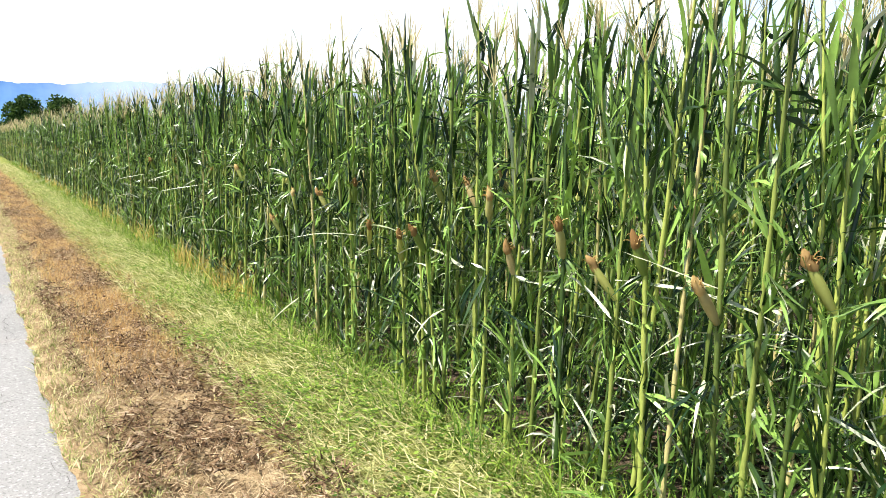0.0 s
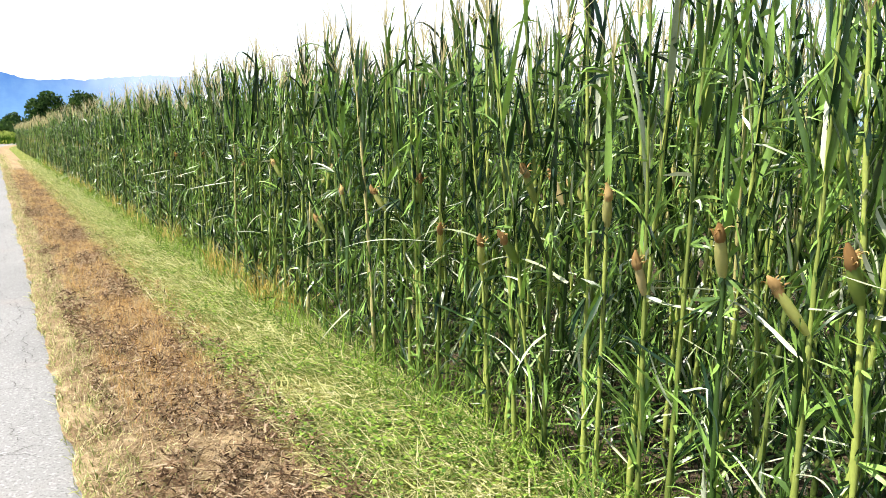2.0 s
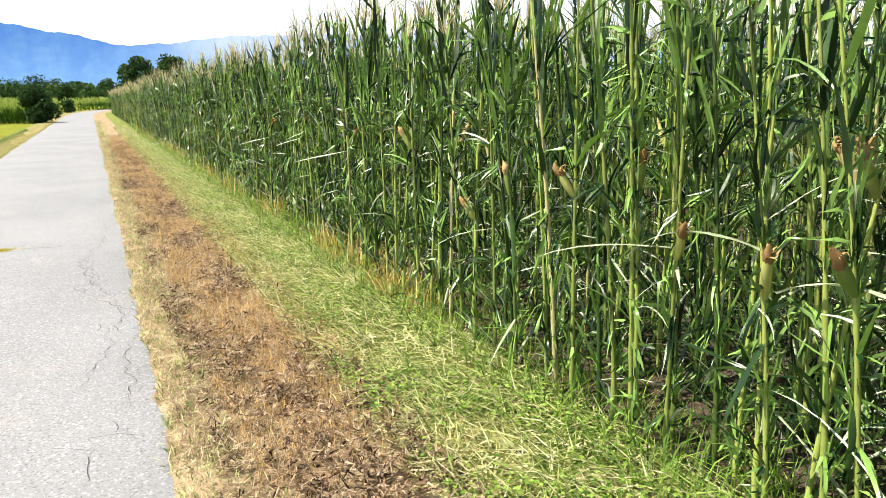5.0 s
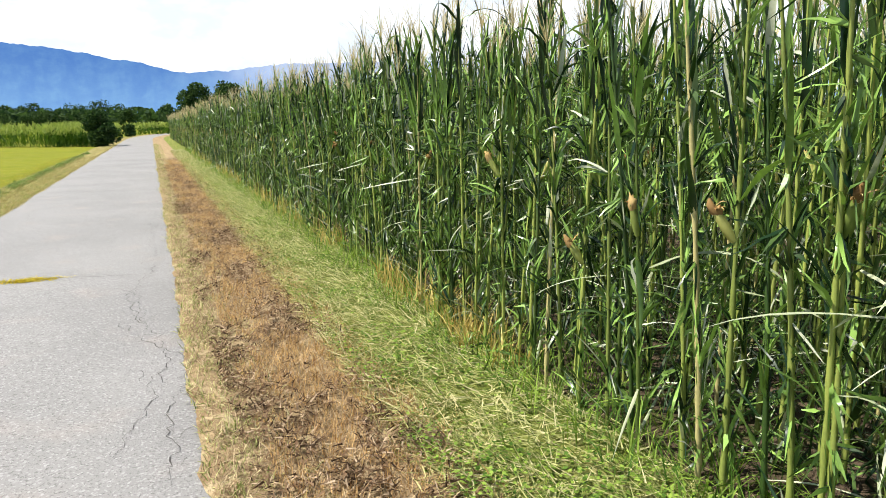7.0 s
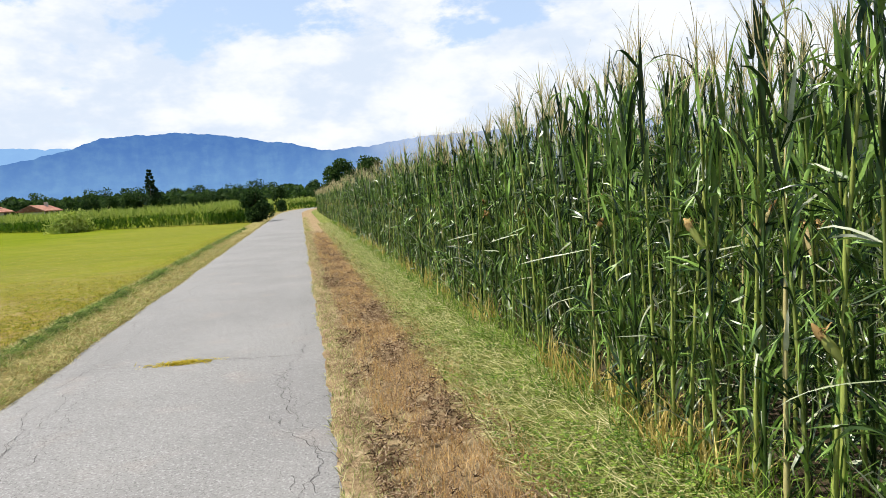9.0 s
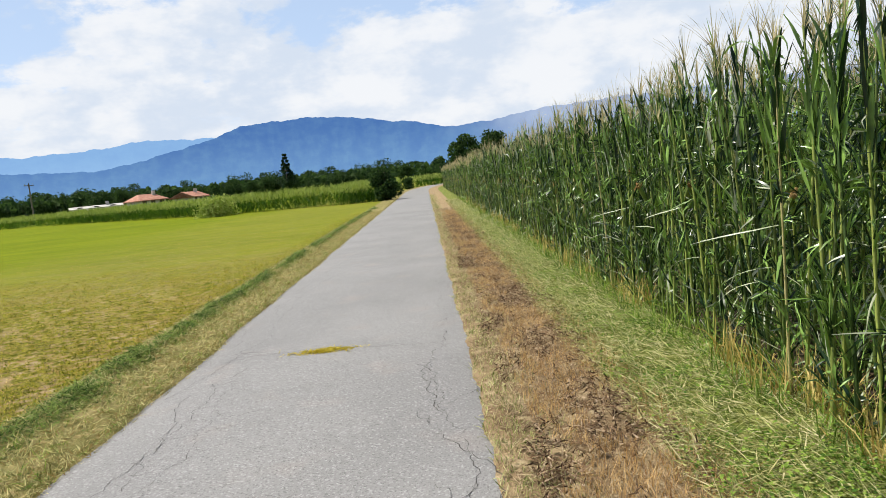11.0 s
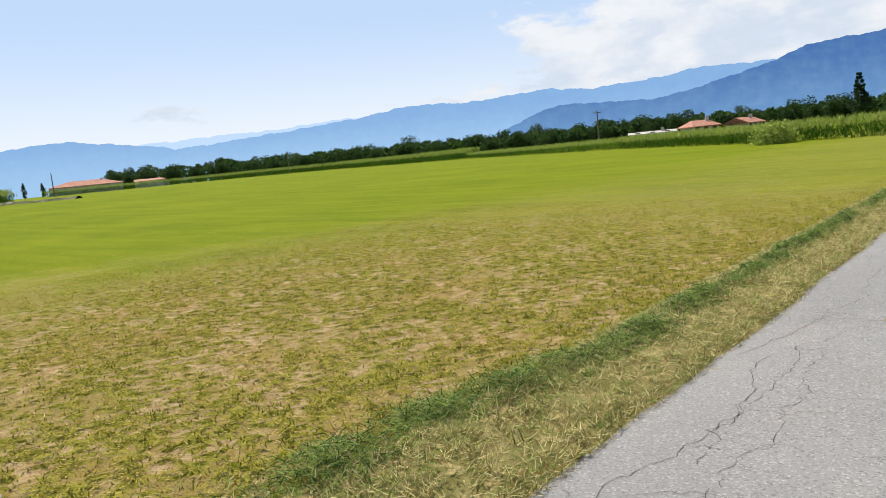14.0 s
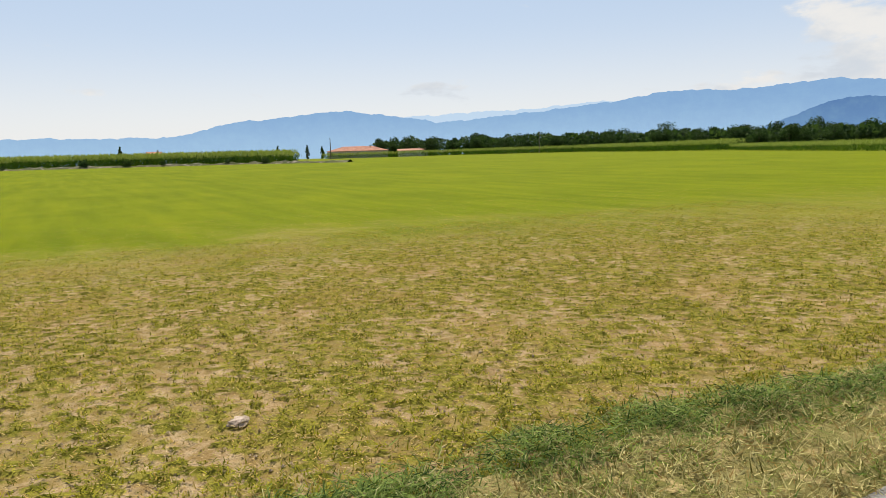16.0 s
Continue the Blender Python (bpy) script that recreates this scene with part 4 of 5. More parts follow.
bank_bush = [tree_meshes(95 + i, 1.0, 1.6, 260, 0.13) for i in range(2)]
for i in range(16):
    q = bank_p[int(rng.integers(5, min(len(bank_p), 90)))]
    tree_thing("bank_bush", bank_bush[i % 2], pose(q[0] + 0.8, q[1], float(land(q[0], q[1])) + 0.05, 0, 0, rng.uniform(0, 360)) @ Matrix.Scale(rng.uniform(0.5, 1.1), 4), "small dark bush on the stony bank", "bush", "bushes on the bank")

# ---- farm buildings ----


def house(name, size, at, label, wall_mat, openings=3, hip=False, tiles="roof_tile"):
    """A farmhouse: walls with plinth, pitched roof with overhang, windows with shutters, a door."""
    lx, ly, hw, hr = size
    h = tagged(new(name), label, "house")
    h.matrix_basis = at
    bm = bmesh.new()
    box(bm, (-lx / 2, -ly / 2, 0), (lx / 2, ly / 2, hw), 0.03)
    part("wall", from_bm("wall", bm, wall_mat), h)
    bm = bmesh.new()
    over, th = 0.5, 0.18
    inset = lx * 0.28 if hip else 0.0
    ridge = [(-lx / 2 - over + inset, 0, hw + hr), (lx / 2 + over - inset, 0, hw + hr)]
    eaves = [(-lx / 2 - over, -ly / 2 - over, hw - 0.1), (lx / 2 + over, -ly / 2 - over, hw - 0.1), (lx / 2 + over, ly / 2 + over, hw - 0.1), (-lx / 2 - over, ly / 2 + over, hw - 0.1)]
    up = [bm.verts.new(p) for p in ridge + eaves]
    dn = [bm.verts.new((p[0], p[1], p[2] - th)) for p in ridge + eaves]
    for q in ((0, 2, 3, 1), (1, 4, 5, 0)):
        bm.faces.new([up[i] for i in q])
        bm.faces.new([dn[i] for i in reversed(q)])
    for q in ((0, 5, 2), (1, 3, 4)):
        bm.faces.new([up[i] for i in q])
        bm.faces.new([dn[i] for i in reversed(q)])
    for a, b in ((2, 3), (3, 4), (4, 5), (5, 2)):
        bm.faces.new((up[b], up[a], dn[a], dn[b]))
    part("roof", from_bm("roof", bm, M[tiles]), h)
    for i in range(openings):
        x = -lx / 2 + lx * (i + 0.5) / openings
        bm = bmesh.new()
        box(bm, (x - 0.5, -ly / 2 - 0.05, hw * 0.45), (x + 0.5, -ly / 2 + 0.05, hw * 0.45 + 1.3), 0.02)
        part("window", from_bm("window", bm, M["shutter"]), h)
    bm = bmesh.new()
    box(bm, (lx * 0.5 - 0.05, -0.5, 0), (lx * 0.5 + 0.05, 0.5, 2.1), 0.02)
    part("door", from_bm("door", bm, M["shutter"]), h)
    bm = bmesh.new()
    box(bm, (lx * 0.2, -0.9, hw + hr * 0.4), (lx * 0.2 + 0.6, -0.3, hw + hr + 0.6), 0.02)
    part("chimney", from_bm("chimney", bm, M["plaster"]), h)
    return h


def put_house(name, az, dist, size, turn, label, wall, **kw):
    x, y, z = spot(az, dist)
    return house(name, size, pose(x, y, z, 0, 0, az + turn), label, wall, **kw)


put_house("farmhouse", 21.3, 165, (6.0, 5.4, 2.5, 1.2), 30, "low farmhouse with weathered red hipped roof", M["plaster"], hip=True)
put_house("farmhouse", 18.2, 168, (6.4, 5.0, 2.3, 1.1), 62, "gray-walled farmhouse with pale red roof", M["plaster"])
put_house("shed", 24.7, 160, (9.0, 4.0, 2.0, 0.35), 2, "long low pale shed behind the maize", M["white_wall"], tiles="plaster")
put_house("barn", 67.8, 410, (34.0, 10.5, 4.1, 2.5), 0, "long barn with red tiled roof", M["plaster"], openings=7, hip=True, tiles="red_tile")
put_house("shed", 63.4, 400, (16.5, 7.0, 3.4, 0.9), 4, "low pale farm shed beside the barn", M["white_wall"])
put_house("farmhouse", 83.0, 330, (5.5, 6.0, 3.8, 1.4), 8, "small far house with orange roof", M["plaster"], tiles="red_tile")


def utility_pole(az, dist, tall, arm, label):
    p = tagged(new("utility_pole"), label, "pole")
    x, y, z = spot(az, dist)
    p.matrix_basis = pose(x, y, z, 0, 0, az)
    part("post", mesh("post", *tube([(0, 0, 0), (0, 0, tall * 0.5), (0, 0, tall)], [0.16, 0.14, 0.10], 8), M["pole_wood"], smooth=True), p)
    if arm:
        bm = bmesh.new()
        box(bm, (-arm, -0.06, tall - 0.5), (arm, 0.06, tall - 0.36), 0.01)
        part("crossarm", from_bm("crossarm", bm, M["pole_wood"]), p)
        for i in (-0.85, 0, 0.85):
            part("insulator", mesh("insulator", *tube([(i * arm, 0, tall - 0.36), (i * arm, 0, tall - 0.22), (i * arm, 0, tall - 0.1)], [0.05, 0.08, 0.04], 6), M["metal"], smooth=True), p)


utility_pole(28.7, 150, 7.5, 0.8, "wooden utility pole with crossarm")
utility_pole(69.88, 230, 7.0, 0.0, "thin far utility post")
utility_pole(53.3, 300, 9.0, 0.5, "far pole above the wood")

# ---- mountains ----


def ridge(name, peaks, dist, seed, mat, label, rough):
    """A mountain range: crest heights (degrees) between a few summits, slopes with gullies."""
    r = np.random.default_rng(seed)
    azs = np.arange(peaks[0][0], peaks[-1][0], 0.12)
    el = np.interp(azs, [p[0] for p in peaks], [p[1] for p in peaks])
    k = np.ones(3) / 3
    el = np.convolve(np.pad(el, 1, mode="edge"), k, mode="valid")
    for f, a in ((0.9, 0.06), (2.3, 0.05), (5.0, 0.04), (11.0, 0.022), (17.0, 0.014)):
        el = el + rough * a * np.sin(azs * f + r.uniform(0, 6.28)) * (0.6 + 0.4 * np.sin(azs * f * 0.37))
    crest = 1.45 + np.tan(np.radians(np.maximum(el, 0.05))) * dist
    rings = []
    for q in np.linspace(0, 1, 17):
        d = dist - 900 * (1 - q)
        fold = np.array([noise.fractal(Vector((u * 0.34 + seed * 9, q * 1.1 + 0.3 * math.sin(u * 0.9), seed)), 0.9, 2.1, 5) for u in azs]) * 170 * math.sin(math.pi * q) ** 0.8
        a = np.radians(azs)
        rings.append(np.stack([-np.sin(a) * (d + fold), np.cos(a) * (d + fold), np.where(q < 1, crest * q ** 1.3, crest) - (20 if q == 0 else 0)], -1))
    v = np.stack(rings, 1)
    n, m = v.shape[:2]
    i, j = np.meshgrid(np.arange(n - 1), np.arange(m - 1), indexing="ij")
    f = np.stack([i * m + j, i * m + j + 1, (i + 1) * m + j + 1, (i + 1) * m + j], -1).reshape(-1, 4)
    return structure(name, mesh(name, v.reshape(-1, 3), f, mat, smooth=True), label, "mountains")


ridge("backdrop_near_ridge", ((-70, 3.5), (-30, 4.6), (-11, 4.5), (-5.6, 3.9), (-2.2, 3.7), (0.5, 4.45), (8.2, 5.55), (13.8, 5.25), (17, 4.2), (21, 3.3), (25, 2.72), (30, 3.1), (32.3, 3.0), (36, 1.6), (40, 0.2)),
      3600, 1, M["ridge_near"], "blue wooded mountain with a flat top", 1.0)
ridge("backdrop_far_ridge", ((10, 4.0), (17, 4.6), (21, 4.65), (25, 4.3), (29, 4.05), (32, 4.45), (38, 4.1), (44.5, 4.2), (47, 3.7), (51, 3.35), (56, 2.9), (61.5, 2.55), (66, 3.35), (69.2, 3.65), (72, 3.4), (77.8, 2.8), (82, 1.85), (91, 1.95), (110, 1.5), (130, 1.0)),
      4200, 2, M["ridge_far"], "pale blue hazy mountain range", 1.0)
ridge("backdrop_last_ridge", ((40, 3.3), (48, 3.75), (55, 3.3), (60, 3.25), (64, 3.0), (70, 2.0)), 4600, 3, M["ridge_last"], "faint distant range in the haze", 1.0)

# ---- grasses and small growth ----


def blades(name, xy, z, length, width, pitch, droop, mat, label, category, segs=2, az=None, lift=0.0):
    """Many thin grass blades as one object. pitch and droop: (low, high) in degrees."""
    n = len(xy)
    a = rng.uniform(0, 6.283, n) if az is None else az + rng.normal(0, 0.9, n)
    p0, dr = np.radians(rng.uniform(*pitch, n)), np.radians(rng.uniform(*droop, n))
    ln, wd = rng.uniform(*length, n), rng.uniform(*width, n)
    pts = [np.stack([xy[:, 0], xy[:, 1], np.broadcast_to(z, n) + lift * rng.random(n)], -1)]
    for s in range(segs):
        ang = p0 - dr * ((s + 0.5) / segs) ** 1.3
        step = ln / segs
        pts.append(pts[-1] + np.stack([np.cos(a) * np.cos(ang) * step, np.sin(a) * np.cos(ang) * step, np.sin(ang) * step], -1))
    roll = rng.uniform(-0.9, 0.9, n)
    side = np.stack([-np.sin(a) * np.cos(roll), np.cos(a) * np.cos(roll), np.sin(roll)], -1) * wd[:, None] * 0.5
    cols = []
    for s, p in enumerate(pts):
        k = (1.0, 0.9, 0.06)[s] if segs == 2 else max(0.12, 1 - (s / segs) ** 2)
        cols += [p - side * k, p + side * k]
    v = np.stack(cols, 1).reshape(-1, 3)
    v[:, 2] = np.maximum(v[:, 2], 0.006)
    per = 2 * (segs + 1)
    f = np.concatenate([np.array([[2 * s, 2 * s + 1, 2 * s + 3, 2 * s + 2]]) for s in range(segs)])
    faces = (f[None] + (np.arange(n) * per)[:, None, None]).reshape(-1, 4)
    return stuff(name, mesh(name, v, faces, mat), label, category)


def road_edge(y):
    """How far the ragged asphalt edge strays."""
    y = np.asarray(y, float)
    return 0.08 * (0.6 * wobble((y * 0 + 3, y), 1.3, 5.0) + 0.25 * wobble((y * 0.31, y), 4.3, 2.0) + 0.15 * wobble((y * 0.7, y), 13.0, 2.0))


def sow(n, x0, x1, y0, y1, near=True, keep=None):
    """Random places between two lines of x, denser where the walk comes near."""
    u = rng.random(n)
    y = y0 + (y1 - y0) * (u ** 1.9 if near else u)
    x = rng.uniform(x0, x1, n)
    p = np.stack([x + swing(y), y], -1)
    if keep is not None:
        p = p[keep(x, y)]
    return p


def brown(x, y):
    """Patches of the dry verge: high where the cut grass rots in clumps."""
    return np.array([noise.noise(Vector((a * 2.4, b * 1.5, 0.0))) * 1.6 + noise.noise(Vector((a * 6.5, b * 6.0, 3.0))) * 1.1 for a, b in zip(x, y)])



dry_keep = lambda x, y: rng.random(len(x)) < 0.25 + 0.7 * (brown(x, y) < 0.15)
blades("dry_grass", sow(125000, 0.0, 1.02, 1.6, 36, keep=dry_keep), 0.014, (0.02, 0.085), (0.003, 0.007), (-5, 50), (-10, 60), M["straw"], "short dead brown straw on the verge", "dry grass", segs=1, lift=0.02)
stub = sow(36000, 0.22, 1.0, 5.5, 34, keep=lambda x, y: (brown(x, y) < 0.25) & (rng.random(len(x)) < smoothstep(y, 5.5, 7.5)))
blades("stubble", stub, 0.014, (0.05, 0.11), (0.003, 0.005), (50, 90), (0, 50), M["gold_straw"], "upright golden stubble", "dry grass", segs=1)
def lumps(x, y):
    return np.array([noise.noise(Vector((a * 17, b * 13, 7.0))) + 0.5 * noise.noise(Vector((a * 40, b * 40, 1.0))) for a, b in zip(x, y)])


mulch = sow(85000, 0.12, 0.94, 1.6, 30, keep=lambda x, y: (brown(x, y) + 0.9 * lumps(x, y) > 0.05 + smoothstep(y, 6.3, 9.0) * (0.22 + 1.1 * np.abs(x - 0.56))) & (lumps(x, y) > -0.12))
mulch_h = 0.012 + 0.14 * np.clip(lumps(mulch[:, 0], mulch[:, 1]) + 0.12, 0, 0.8)
mulch = np.concatenate([mulch, mulch + rng.normal(0, 0.010, mulch.shape)])
mulch_h = np.concatenate([mulch_h, mulch_h * rng.random(len(mulch_h))])
M["mulch"] = leafy("mulch", (0.030, 0.018, 0.010), (0.26, 0.170, 0.100), (0.48, 0.37, 0.25), 0.22, 0.9, 0.06, 3.0)
blades("mulch", mulch, mulch_h, (0.02, 0.065), (0.005, 0.012), (-15, 55), (0, 90), M["mulch"], "dark brown rotting cut grass in clumps", "mulch", segs=1, lift=0.012)
blades("verge_edge_grass", sow(9000, 0.05, 0.40, 1.6, 60), 0.014, (0.03, 0.08), (0.002, 0.005), (10, 80), (0, 60), M["grass"], "thin pale grass on the dry verge", "grass")
edge_p = sow(22000, -0.05, 0.2, 1.6, 60)
edge_p[:, 0] += road_edge(edge_p[:, 1])
blades("asphalt_edge_grass", edge_p, 0.012, (0.03, 0.08), (0.002, 0.006), (20, 80), (0, 60), M["grass"], "pale short grass at the asphalt edge", "grass")
blades("strip_hay", sow(16000, 0.72, 1.15, 1.6, 45), 0.018, (0.03, 0.12), (0.003, 0.007), (-5, 50), (0, 70), M["hay"], "yellowed cut grass between the dry and green strips", "grass", lift=0.03)
blades("cut_grass", sow(66000, 0.80, 1.75, 1.6, 45), 0.022, (0.04, 0.16), (0.004, 0.009), (-5, 60), (5, 90), M["grass"], "long fresh green cut grass lying along the maize", "grass", segs=1, az=2.6, lift=0.05)
blades("standing_grass", sow(10000, 1.45, 2.0, 1.6, 45), 0.02, (0.10, 0.36), (0.004, 0.008), (45, 88), (20, 110), M["weed"], "wild grass growing at the foot of the maize", "grass")


under = sow(12000, 2.1, 4.6, 1.6, 18)
blades("field_undergrowth", under, 0.02, (0.10, 0.34), (0.008, 0.020), (25, 88), (10, 120), M["corn_leaf"], "fallen and shed green leaves between the maize rows", "leaves")
dry_foot = sow(12000, 1.54, 1.86, 6.8, 40, keep=lambda x, y: (wobble((x * 0, y), 1.15, 2.2) > 0.05) & (rng.random(len(x)) < 0.4 * np.clip(wobble((x * 3, y), 5.0, 1.0) + 0.5, 0, 1)))
blades("dry_maize_leaves", dry_foot, 0.02, (0.10, 0.42), (0.006, 0.015), (62, 92), (0, 80), M["dry_leaf"], "dried golden lower leaves at the foot of the maize", "dry leaves", segs=3)


def clover(n, x0, x1, y0, y1, keep=None):
    """Low broad-leaved weeds: three small round leaves on a stem."""
    p = sow(n, x0, x1, y0, y1, keep=keep)
    k = len(p)
    V = []
    for j in range(3):
        a = rng.uniform(0, 6.28, k)
        c = np.stack([p[:, 0] + np.cos(a) * 0.02, p[:, 1] + np.sin(a) * 0.02, 0.02 + rng.uniform(0.015, 0.09, k)], -1)
        s = rng.uniform(0.005, 0.013, k)[:, None]
        u = np.stack([np.cos(a), np.sin(a), rng.uniform(-0.4, 0.4, k)], -1) * s
        t = np.stack([-np.sin(a), np.cos(a), rng.uniform(-0.4, 0.4, k)], -1) * s * 0.8
        V.append(np.stack([c - u, c + t, c + u, c - t], 1))
    v = np.concatenate(V).reshape(-1, 3)
    return mesh("clover", v, np.arange(len(v)).reshape(-1, 4), M["weed"])


stuff("low_weeds", clover(32000, 0.8, 1.65, 1.6, 34, keep=lambda x, y: wobble((x, y), 3.0, 8.0) > rng.uniform(-0.7, 0.7, len(x))), "low bright green broad-leaved weeds", "weeds")

# left side of the lane
left_p = sow(14000, -2.62, -2.44, 4, 60)
left_p[:, 0] += road_edge(left_p[:, 1])
blades("lane_edge_grass", left_p, 0.012, (0.02, 0.07), (0.003, 0.006), (5, 75), (0, 60), M["hay"], "ragged pale grass overhanging the lane's edge", "grass", segs=1)
for name, x0, x1, n, mat, label in (("dry_grass", 0.0, 1.0, 16000, "straw", "short dead brown straw on the verge"), ("cut_grass", 0.85, 1.75, 11000, "grass", "fresh green cut grass lying along the maize"),
                                    ("mown_hay", -3.4, -2.47, 16000, "hay", "pale mown grass lying beside the lane"), ("grass_windrow", -3.55, -3.25, 6000, "clippings", "dark green raked windrow of cut grass")):
    blades(name, sow(n, x0, x1, -9, 1.7 if x0 > -1 else 5.0, near=False), 0.016, (0.03, 0.11), (0.004, 0.009), (-5, 50), (0, 60), M[mat], label, "grass", segs=1, lift=0.03)
hay_p = sow(100000, -3.4, -2.47, 4.5, 40, keep=lambda x, y: rng.random(len(x)) < 0.45 + 0.8 * np.clip(lumps(x * 0.5, y * 0.5) + 0.25, 0, 1))
hay_z = 0.014 + 0.075 * np.clip(lumps(hay_p[:, 0] * 0.5, hay_p[:, 1] * 0.5), 0, 0.7) * rng.random(len(hay_p))
blades("mown_hay", hay_p, hay_z, (0.025, 0.09), (0.004, 0.009), (-5, 65), (0, 60), M["hay"], "pale mown grass lying beside the lane", "grass", segs=1, lift=0.02)
green_p = sow(30000, -3.4, -2.47, 4.5, 30, keep=lambda x, y: lumps(x * 0.4 + 9, y * 0.3) + 0.35 * (x < -3.0) + 0.25 * (x > -2.62) > rng.uniform(-0.1, 0.5, len(x)))
blades("green_clippings", green_p, 0.016, (0.025, 0.09), (0.003, 0.006), (5, 80), (0, 80), M["weed"], "fresh green blades among the mown hay", "grass", segs=1, lift=0.03)
heap_c = [5.4]
while heap_c[-1] < 44:
    heap_c.append(heap_c[-1] + rng.uniform(0.4, 0.85))
heap_c = np.array(heap_c)
heap_w = rng.uniform(0.5, 1.2, len(heap_c)) / (1 + (heap_c - 5) * 0.09) * np.where(heap_c > 13, rng.random(len(heap_c)) < 0.8, 1.0)
heap_k = rng.choice(len(heap_c), 46000, p=heap_w / heap_w.sum())
heap_off = 0.10 * wobble((heap_c * 0, heap_c), 2.9, 3.0)
heap_u = rng.normal(0, 1, (len(heap_k), 2))
heap_y = heap_c[heap_k] + heap_u[:, 1] * 0.21
heap_x = -3.50 + 0.30 * smoothstep(heap_y, 8.6, 11.0) + heap_off[heap_k] * 0.6 + heap_u[:, 0] * (0.145 - 0.065 * smoothstep(heap_y, 9.0, 14.0))
lump = np.exp(-(heap_u ** 2).sum(1) / 2.2) * rng.uniform(0.7, 1.2, len(heap_c))[heap_k]
blades("grass_windrow", np.stack([heap_x, heap_y], -1), 0.005 + 0.13 * lump * rng.random(len(lump)), (0.04, 0.13), (0.003, 0.007), (-5, 55), (10, 110), M["clippings"],
       "dark green raked windrow of cut grass", "grass")
fringe = sow(12000, -4.15, -3.40, 4.6, 40, keep=lambda x, y: rng.random(len(x)) < (x + 4.25) * 1.5)
blades("meadow_edge_grass", fringe, -0.01, (0.03, 0.085), (0.004, 0.008), (40, 88), (0, 60), M["field_grass"], "upright yellow-green grass along the windrow", "grass")


def meadow_spots(n, near, far):
    """Places in the meadow, ever sparser away from where the walk ends."""
    d = near * (far / near) ** rng.random(n)
    a = np.radians(rng.uniform(0, 112, n))
    p = np.stack([-0.7 - np.sin(a) * d, 6.2 + np.cos(a) * d], -1)
    return p[p[:, 0] < -3.58]


tuft_d = np.hypot(tuft_c[:, 0] + 0.7, tuft_c[:, 1] - 6.2)
near_t = tus.random(len(tuft_c)) < np.clip(1.5 - tuft_d / 14, 0.35, 1)
tufts = np.repeat(tuft_c[near_t], 12, axis=0) + tus.normal(0, 0.8, (near_t.sum() * 12, 2)) * np.repeat(tuft_r[near_t], 12)[:, None]
blades("meadow_tufts", tufts, -0.025 + land(tufts[:, 0], tufts[:, 1]), (0.022, 0.062), (0.006, 0.013), (55, 89), (0, 70), M["field_grass"], "short yellow-green tufts of the mown meadow", "grass", segs=1)
sward_d = tus.uniform(2.9, 27, 112000)
sward_a = np.radians(tus.uniform(0, 112, len(sward_d)))
sward = np.stack([-0.7 - np.sin(sward_a) * sward_d, 6.2 + np.cos(sward_a) * sward_d], -1)
sward = sward[(sward[:, 0] < -3.55) & (sward[:, 0] > -19 - 2 * wobble((sward[:, 0], sward[:, 1]), 0.9))]
M["sward"] = leafy("sward", (0.14, 0.105, 0.025), (0.50, 0.38, 0.15), (0.20, 0.21, 0.018), 0.40, 0.9, 0.05, 1.2)
blades("meadow_sward", sward, -0.025 + land(sward[:, 0], sward[:, 1]), (0.020, 0.055), (0.007, 0.015), (50, 89), (0, 40), M["sward"], "short golden dry sward of the thin meadow", "grass", segs=1)
litter = meadow_spots(7000, 3.0, 14)
M["litter"] = leafy("litter", (0.26, 0.19, 0.085), (0.52, 0.41, 0.24), (0.10, 0.07, 0.03), 0.25, 0.9, 0.06, 2.0)
blades("meadow_litter", litter, -0.015, (0.02, 0.06), (0.004, 0.010), (-5, 40), (0, 40), M["litter"], "dry straw litter between meadow tufts", "dry grass", segs=1, lift=0.02)


clod_p = meadow_spots(2600, 3.0, 14)
octa = np.array([(1, 0, 0), (0, 1, 0), (-1, 0, 0), (0, -1, 0), (0, 0, 0.8), (0, 0, -0.6)], float)
octa_f = np.array([(0, 1, 4), (1, 2, 4), (2, 3, 4), (3, 0, 4), (1, 0, 5), (2, 1, 5), (3, 2, 5), (0, 3, 5)])
clod_s = 0.004 + 0.014 * rng.random(len(clod_p)) ** 3
clod_v = (octa[None] * rng.uniform(0.6, 1.3, (len(clod_p), 6, 3))) * clod_s[:, None, None] + np.column_stack([clod_p, np.full(len(clod_p), -0.018)])[:, None]
stuff("soil_clods", mesh("soil_clods", clod_v.reshape(-1, 3), (octa_f[None] + 6 * np.arange(len(clod_p))[:, None, None]).reshape(-1, 3), M["clod"]), "small brown clods of dry earth in the meadow", "soil")


def clump(name, label, category, centre, spread_xy, n, length, mat):
    c = rng.normal(0, 1, (n, 2)) * np.array(spread_xy) * 0.5 + np.array(centre)
    return blades(name, c, 0.024, length, (0.004, 0.009), (-5, 50), (10, 80), mat, label, category)


clump("crack_weed", "yellow-green weed growing from a crack across the lane", "weeds", (-1.30, 11.66), (0.27, 0.085), 620, (0.02, 0.085), M["yellow_weed"])

# cracks in the asphalt


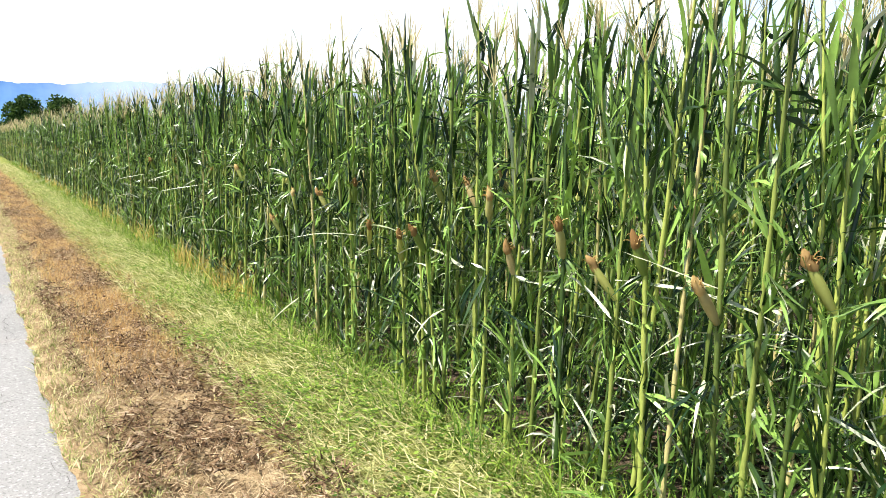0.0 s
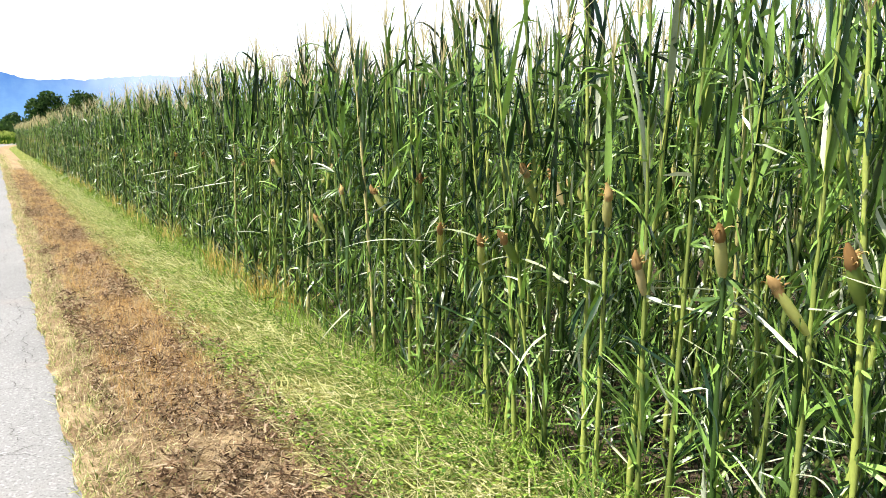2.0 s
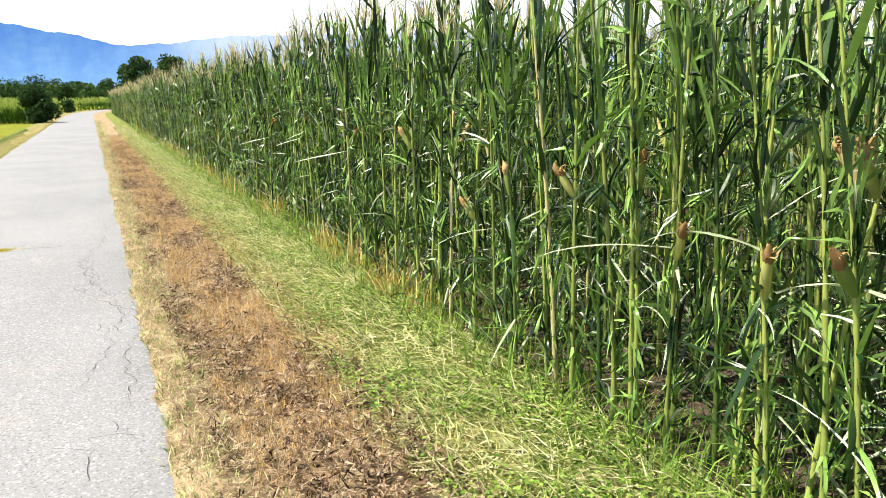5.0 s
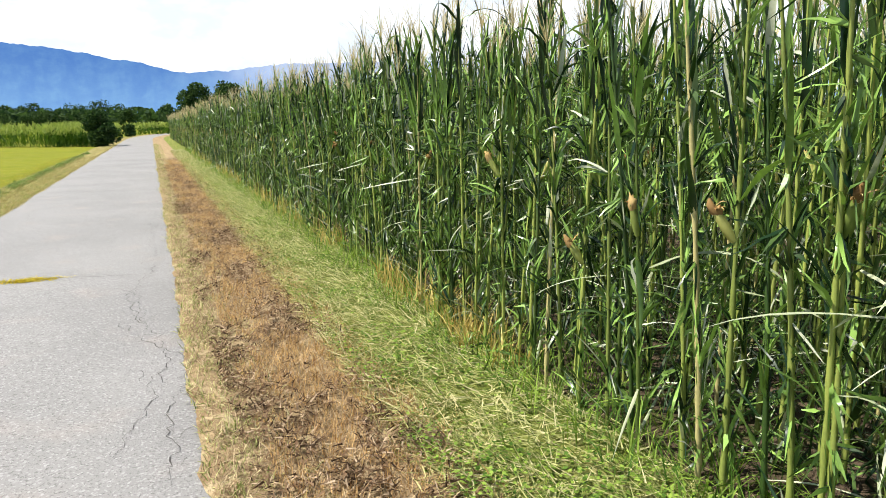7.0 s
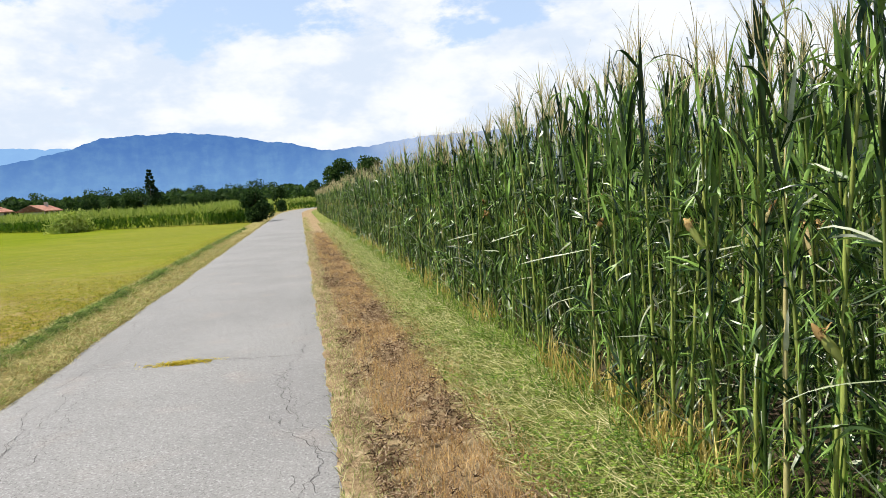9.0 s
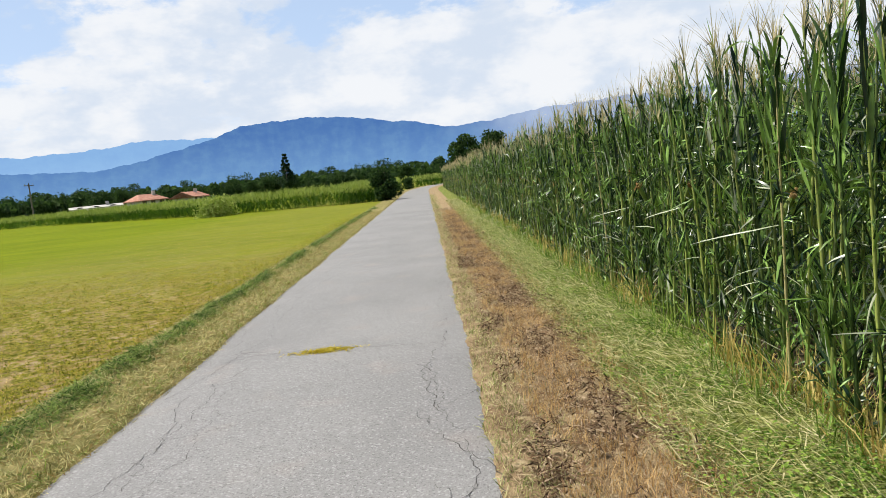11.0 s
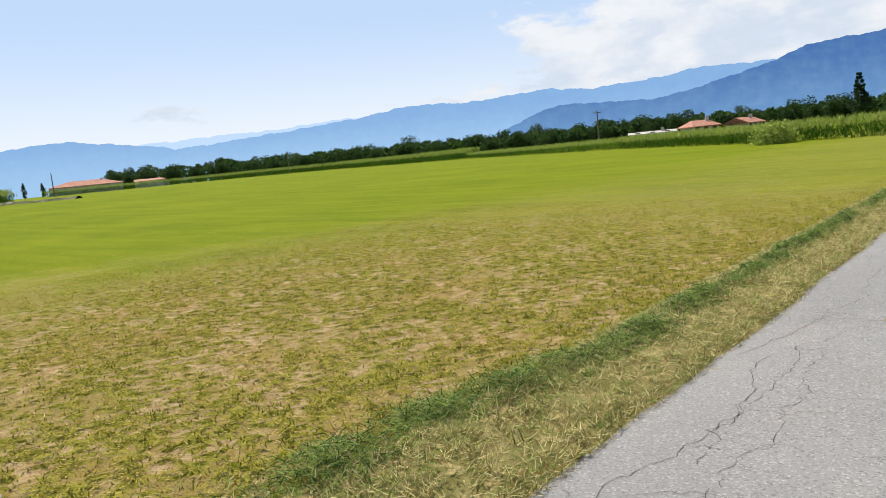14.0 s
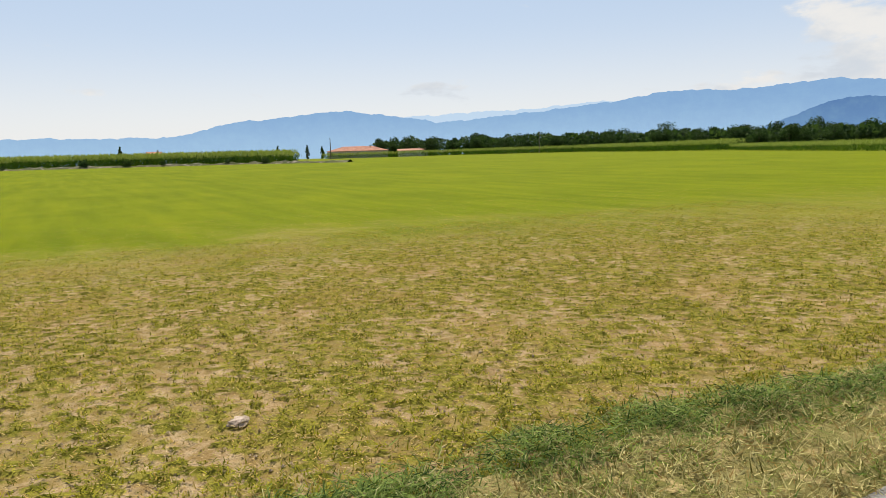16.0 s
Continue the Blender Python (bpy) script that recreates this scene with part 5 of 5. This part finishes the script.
def crack(start, heading, length, width, wander, seed):
    """A wandering open crack: a dark sunken line with ragged width."""
    r = np.random.default_rng(seed)
    n = max(4, int(length / 0.05))
    h = math.radians(heading) + np.cumsum(r.normal(0, wander, n)) * 0.10 + r.normal(0, wander, n)
    h = h - (h - math.radians(heading)).mean()
    p = np.array(start) + np.cumsum(np.stack([np.sin(h), np.cos(h)], -1) * length / n, axis=0)
    d = np.gradient(p, axis=0)
    d /= np.linalg.norm(d, axis=1)[:, None]
    s = np.stack([d[:, 1], -d[:, 0]], -1) * (0.36 * width * (0.35 + 0.9 * r.random(n)) * np.minimum(1, np.minimum(np.arange(n), n - 1 - np.arange(n)) / 3 + 0.15))[:, None]
    side = np.minimum(p[:, 0] - ROAD_L, ROAD_R - p[:, 0])
    z = 0.0155 + 0.012 * smoothstep(side, 0, 1.2)
    a, b = p - s, p + s
    v = np.concatenate([np.column_stack([a, z]), np.column_stack([b, z])])
    i = np.arange(n - 1)
    f = np.stack([i, i + 1, n + i + 1, n + i], -1)
    part("crack", mesh("crack", v, f, M["crack"]), road)


crack((-2.12, 6.6), 2.5, 5.2, 0.0042, 0.55, 1)
crack((-2.0, 8.9), 1.5, 2.9, 0.0048, 0.55, 2)
crack((-2.33, 6.9), 2.0, 4.2, 0.005, 0.4, 3)
crack((-2.35, 10.5), 4.0, 4.5, 0.005, 0.4, 4)
crack((-1.94, 11.78), 91, 0.45, 0.010, 0.2, 5)
crack((-2.3, 11.9), 95, 0.5, 0.009, 0.3, 6)
crack((-1.05, 11.6), 94, 0.9, 0.010, 0.3, 7)
crack((-0.14, 7.2), -6, 2.6, 0.006, 0.5, 8)
crack((-0.30, 9.6), 2, 2.8, 0.007, 0.5, 9)
crack((-0.12, 8.3), -8, 3.2, 0.005, 0.5, 10)
crack((-0.34, 7.4), 8, 1.4, 0.005, 0.5, 11)
crack((-0.22, 12.2), 1, 4.0, 0.005, 0.5, 12)
crack((-2.1, 13.5), 1, 6.0, 0.005, 0.4, 13)
for i in range(80):
    y = 2.5 + 18 * rng.random() ** 1.3
    left = rng.random() < 0.45
    x = rng.uniform(-2.42, -1.8) if left else rng.uniform(-0.55, -0.05)
    crack((x, y), rng.choice([rng.normal(0, 25), rng.normal(90, 30)]), rng.uniform(0.15, 0.55), rng.uniform(0.0025, 0.005), 0.55, 100 + i)
for i in range(46):
    crack((rng.uniform(-0.42, -0.04), rng.uniform(5.6, 15.0)), rng.choice([rng.normal(5, 20), rng.normal(88, 22)]), rng.uniform(0.2, 0.7), rng.uniform(0.003, 0.006), 0.5, 300 + i)
for i in range(16):
    crack((rng.uniform(-2.4, -2.1), rng.uniform(7.0, 15.0)), rng.choice([rng.normal(2, 14), rng.normal(88, 25)]), rng.uniform(0.25, 0.9), rng.uniform(0.003, 0.006), 0.5, 400 + i)
for y in (24.0, 31.5, 40.0):
    crack((-1.9, y), 90, 1.3, 0.012, 0.3, int(y))


def field_stone(x, y, size, seed):
    r = np.random.default_rng(seed)
    bm = bmesh.new()
    bmesh.ops.create_icosphere(bm, subdivisions=2, radius=size)
    for v in bm.verts:
        v.co *= 1 + 0.8 * noise.noise(v.co * (1.6 / size) + Vector((seed, 0, 0))) + 0.25 * noise.noise(v.co * (5 / size))
        v.co.z *= 0.34
    ob = tagged(new("field_stone", from_bm("field_stone", bm, M["stone"])), "pale rough stone lying in the thin meadow grass", "stone")
    ob.matrix_basis = pose(x, y, -0.02 + size * 0.25, 0, 0, r.uniform(0, 360))


field_stone(-4.84, 7.01, 0.062, 3)
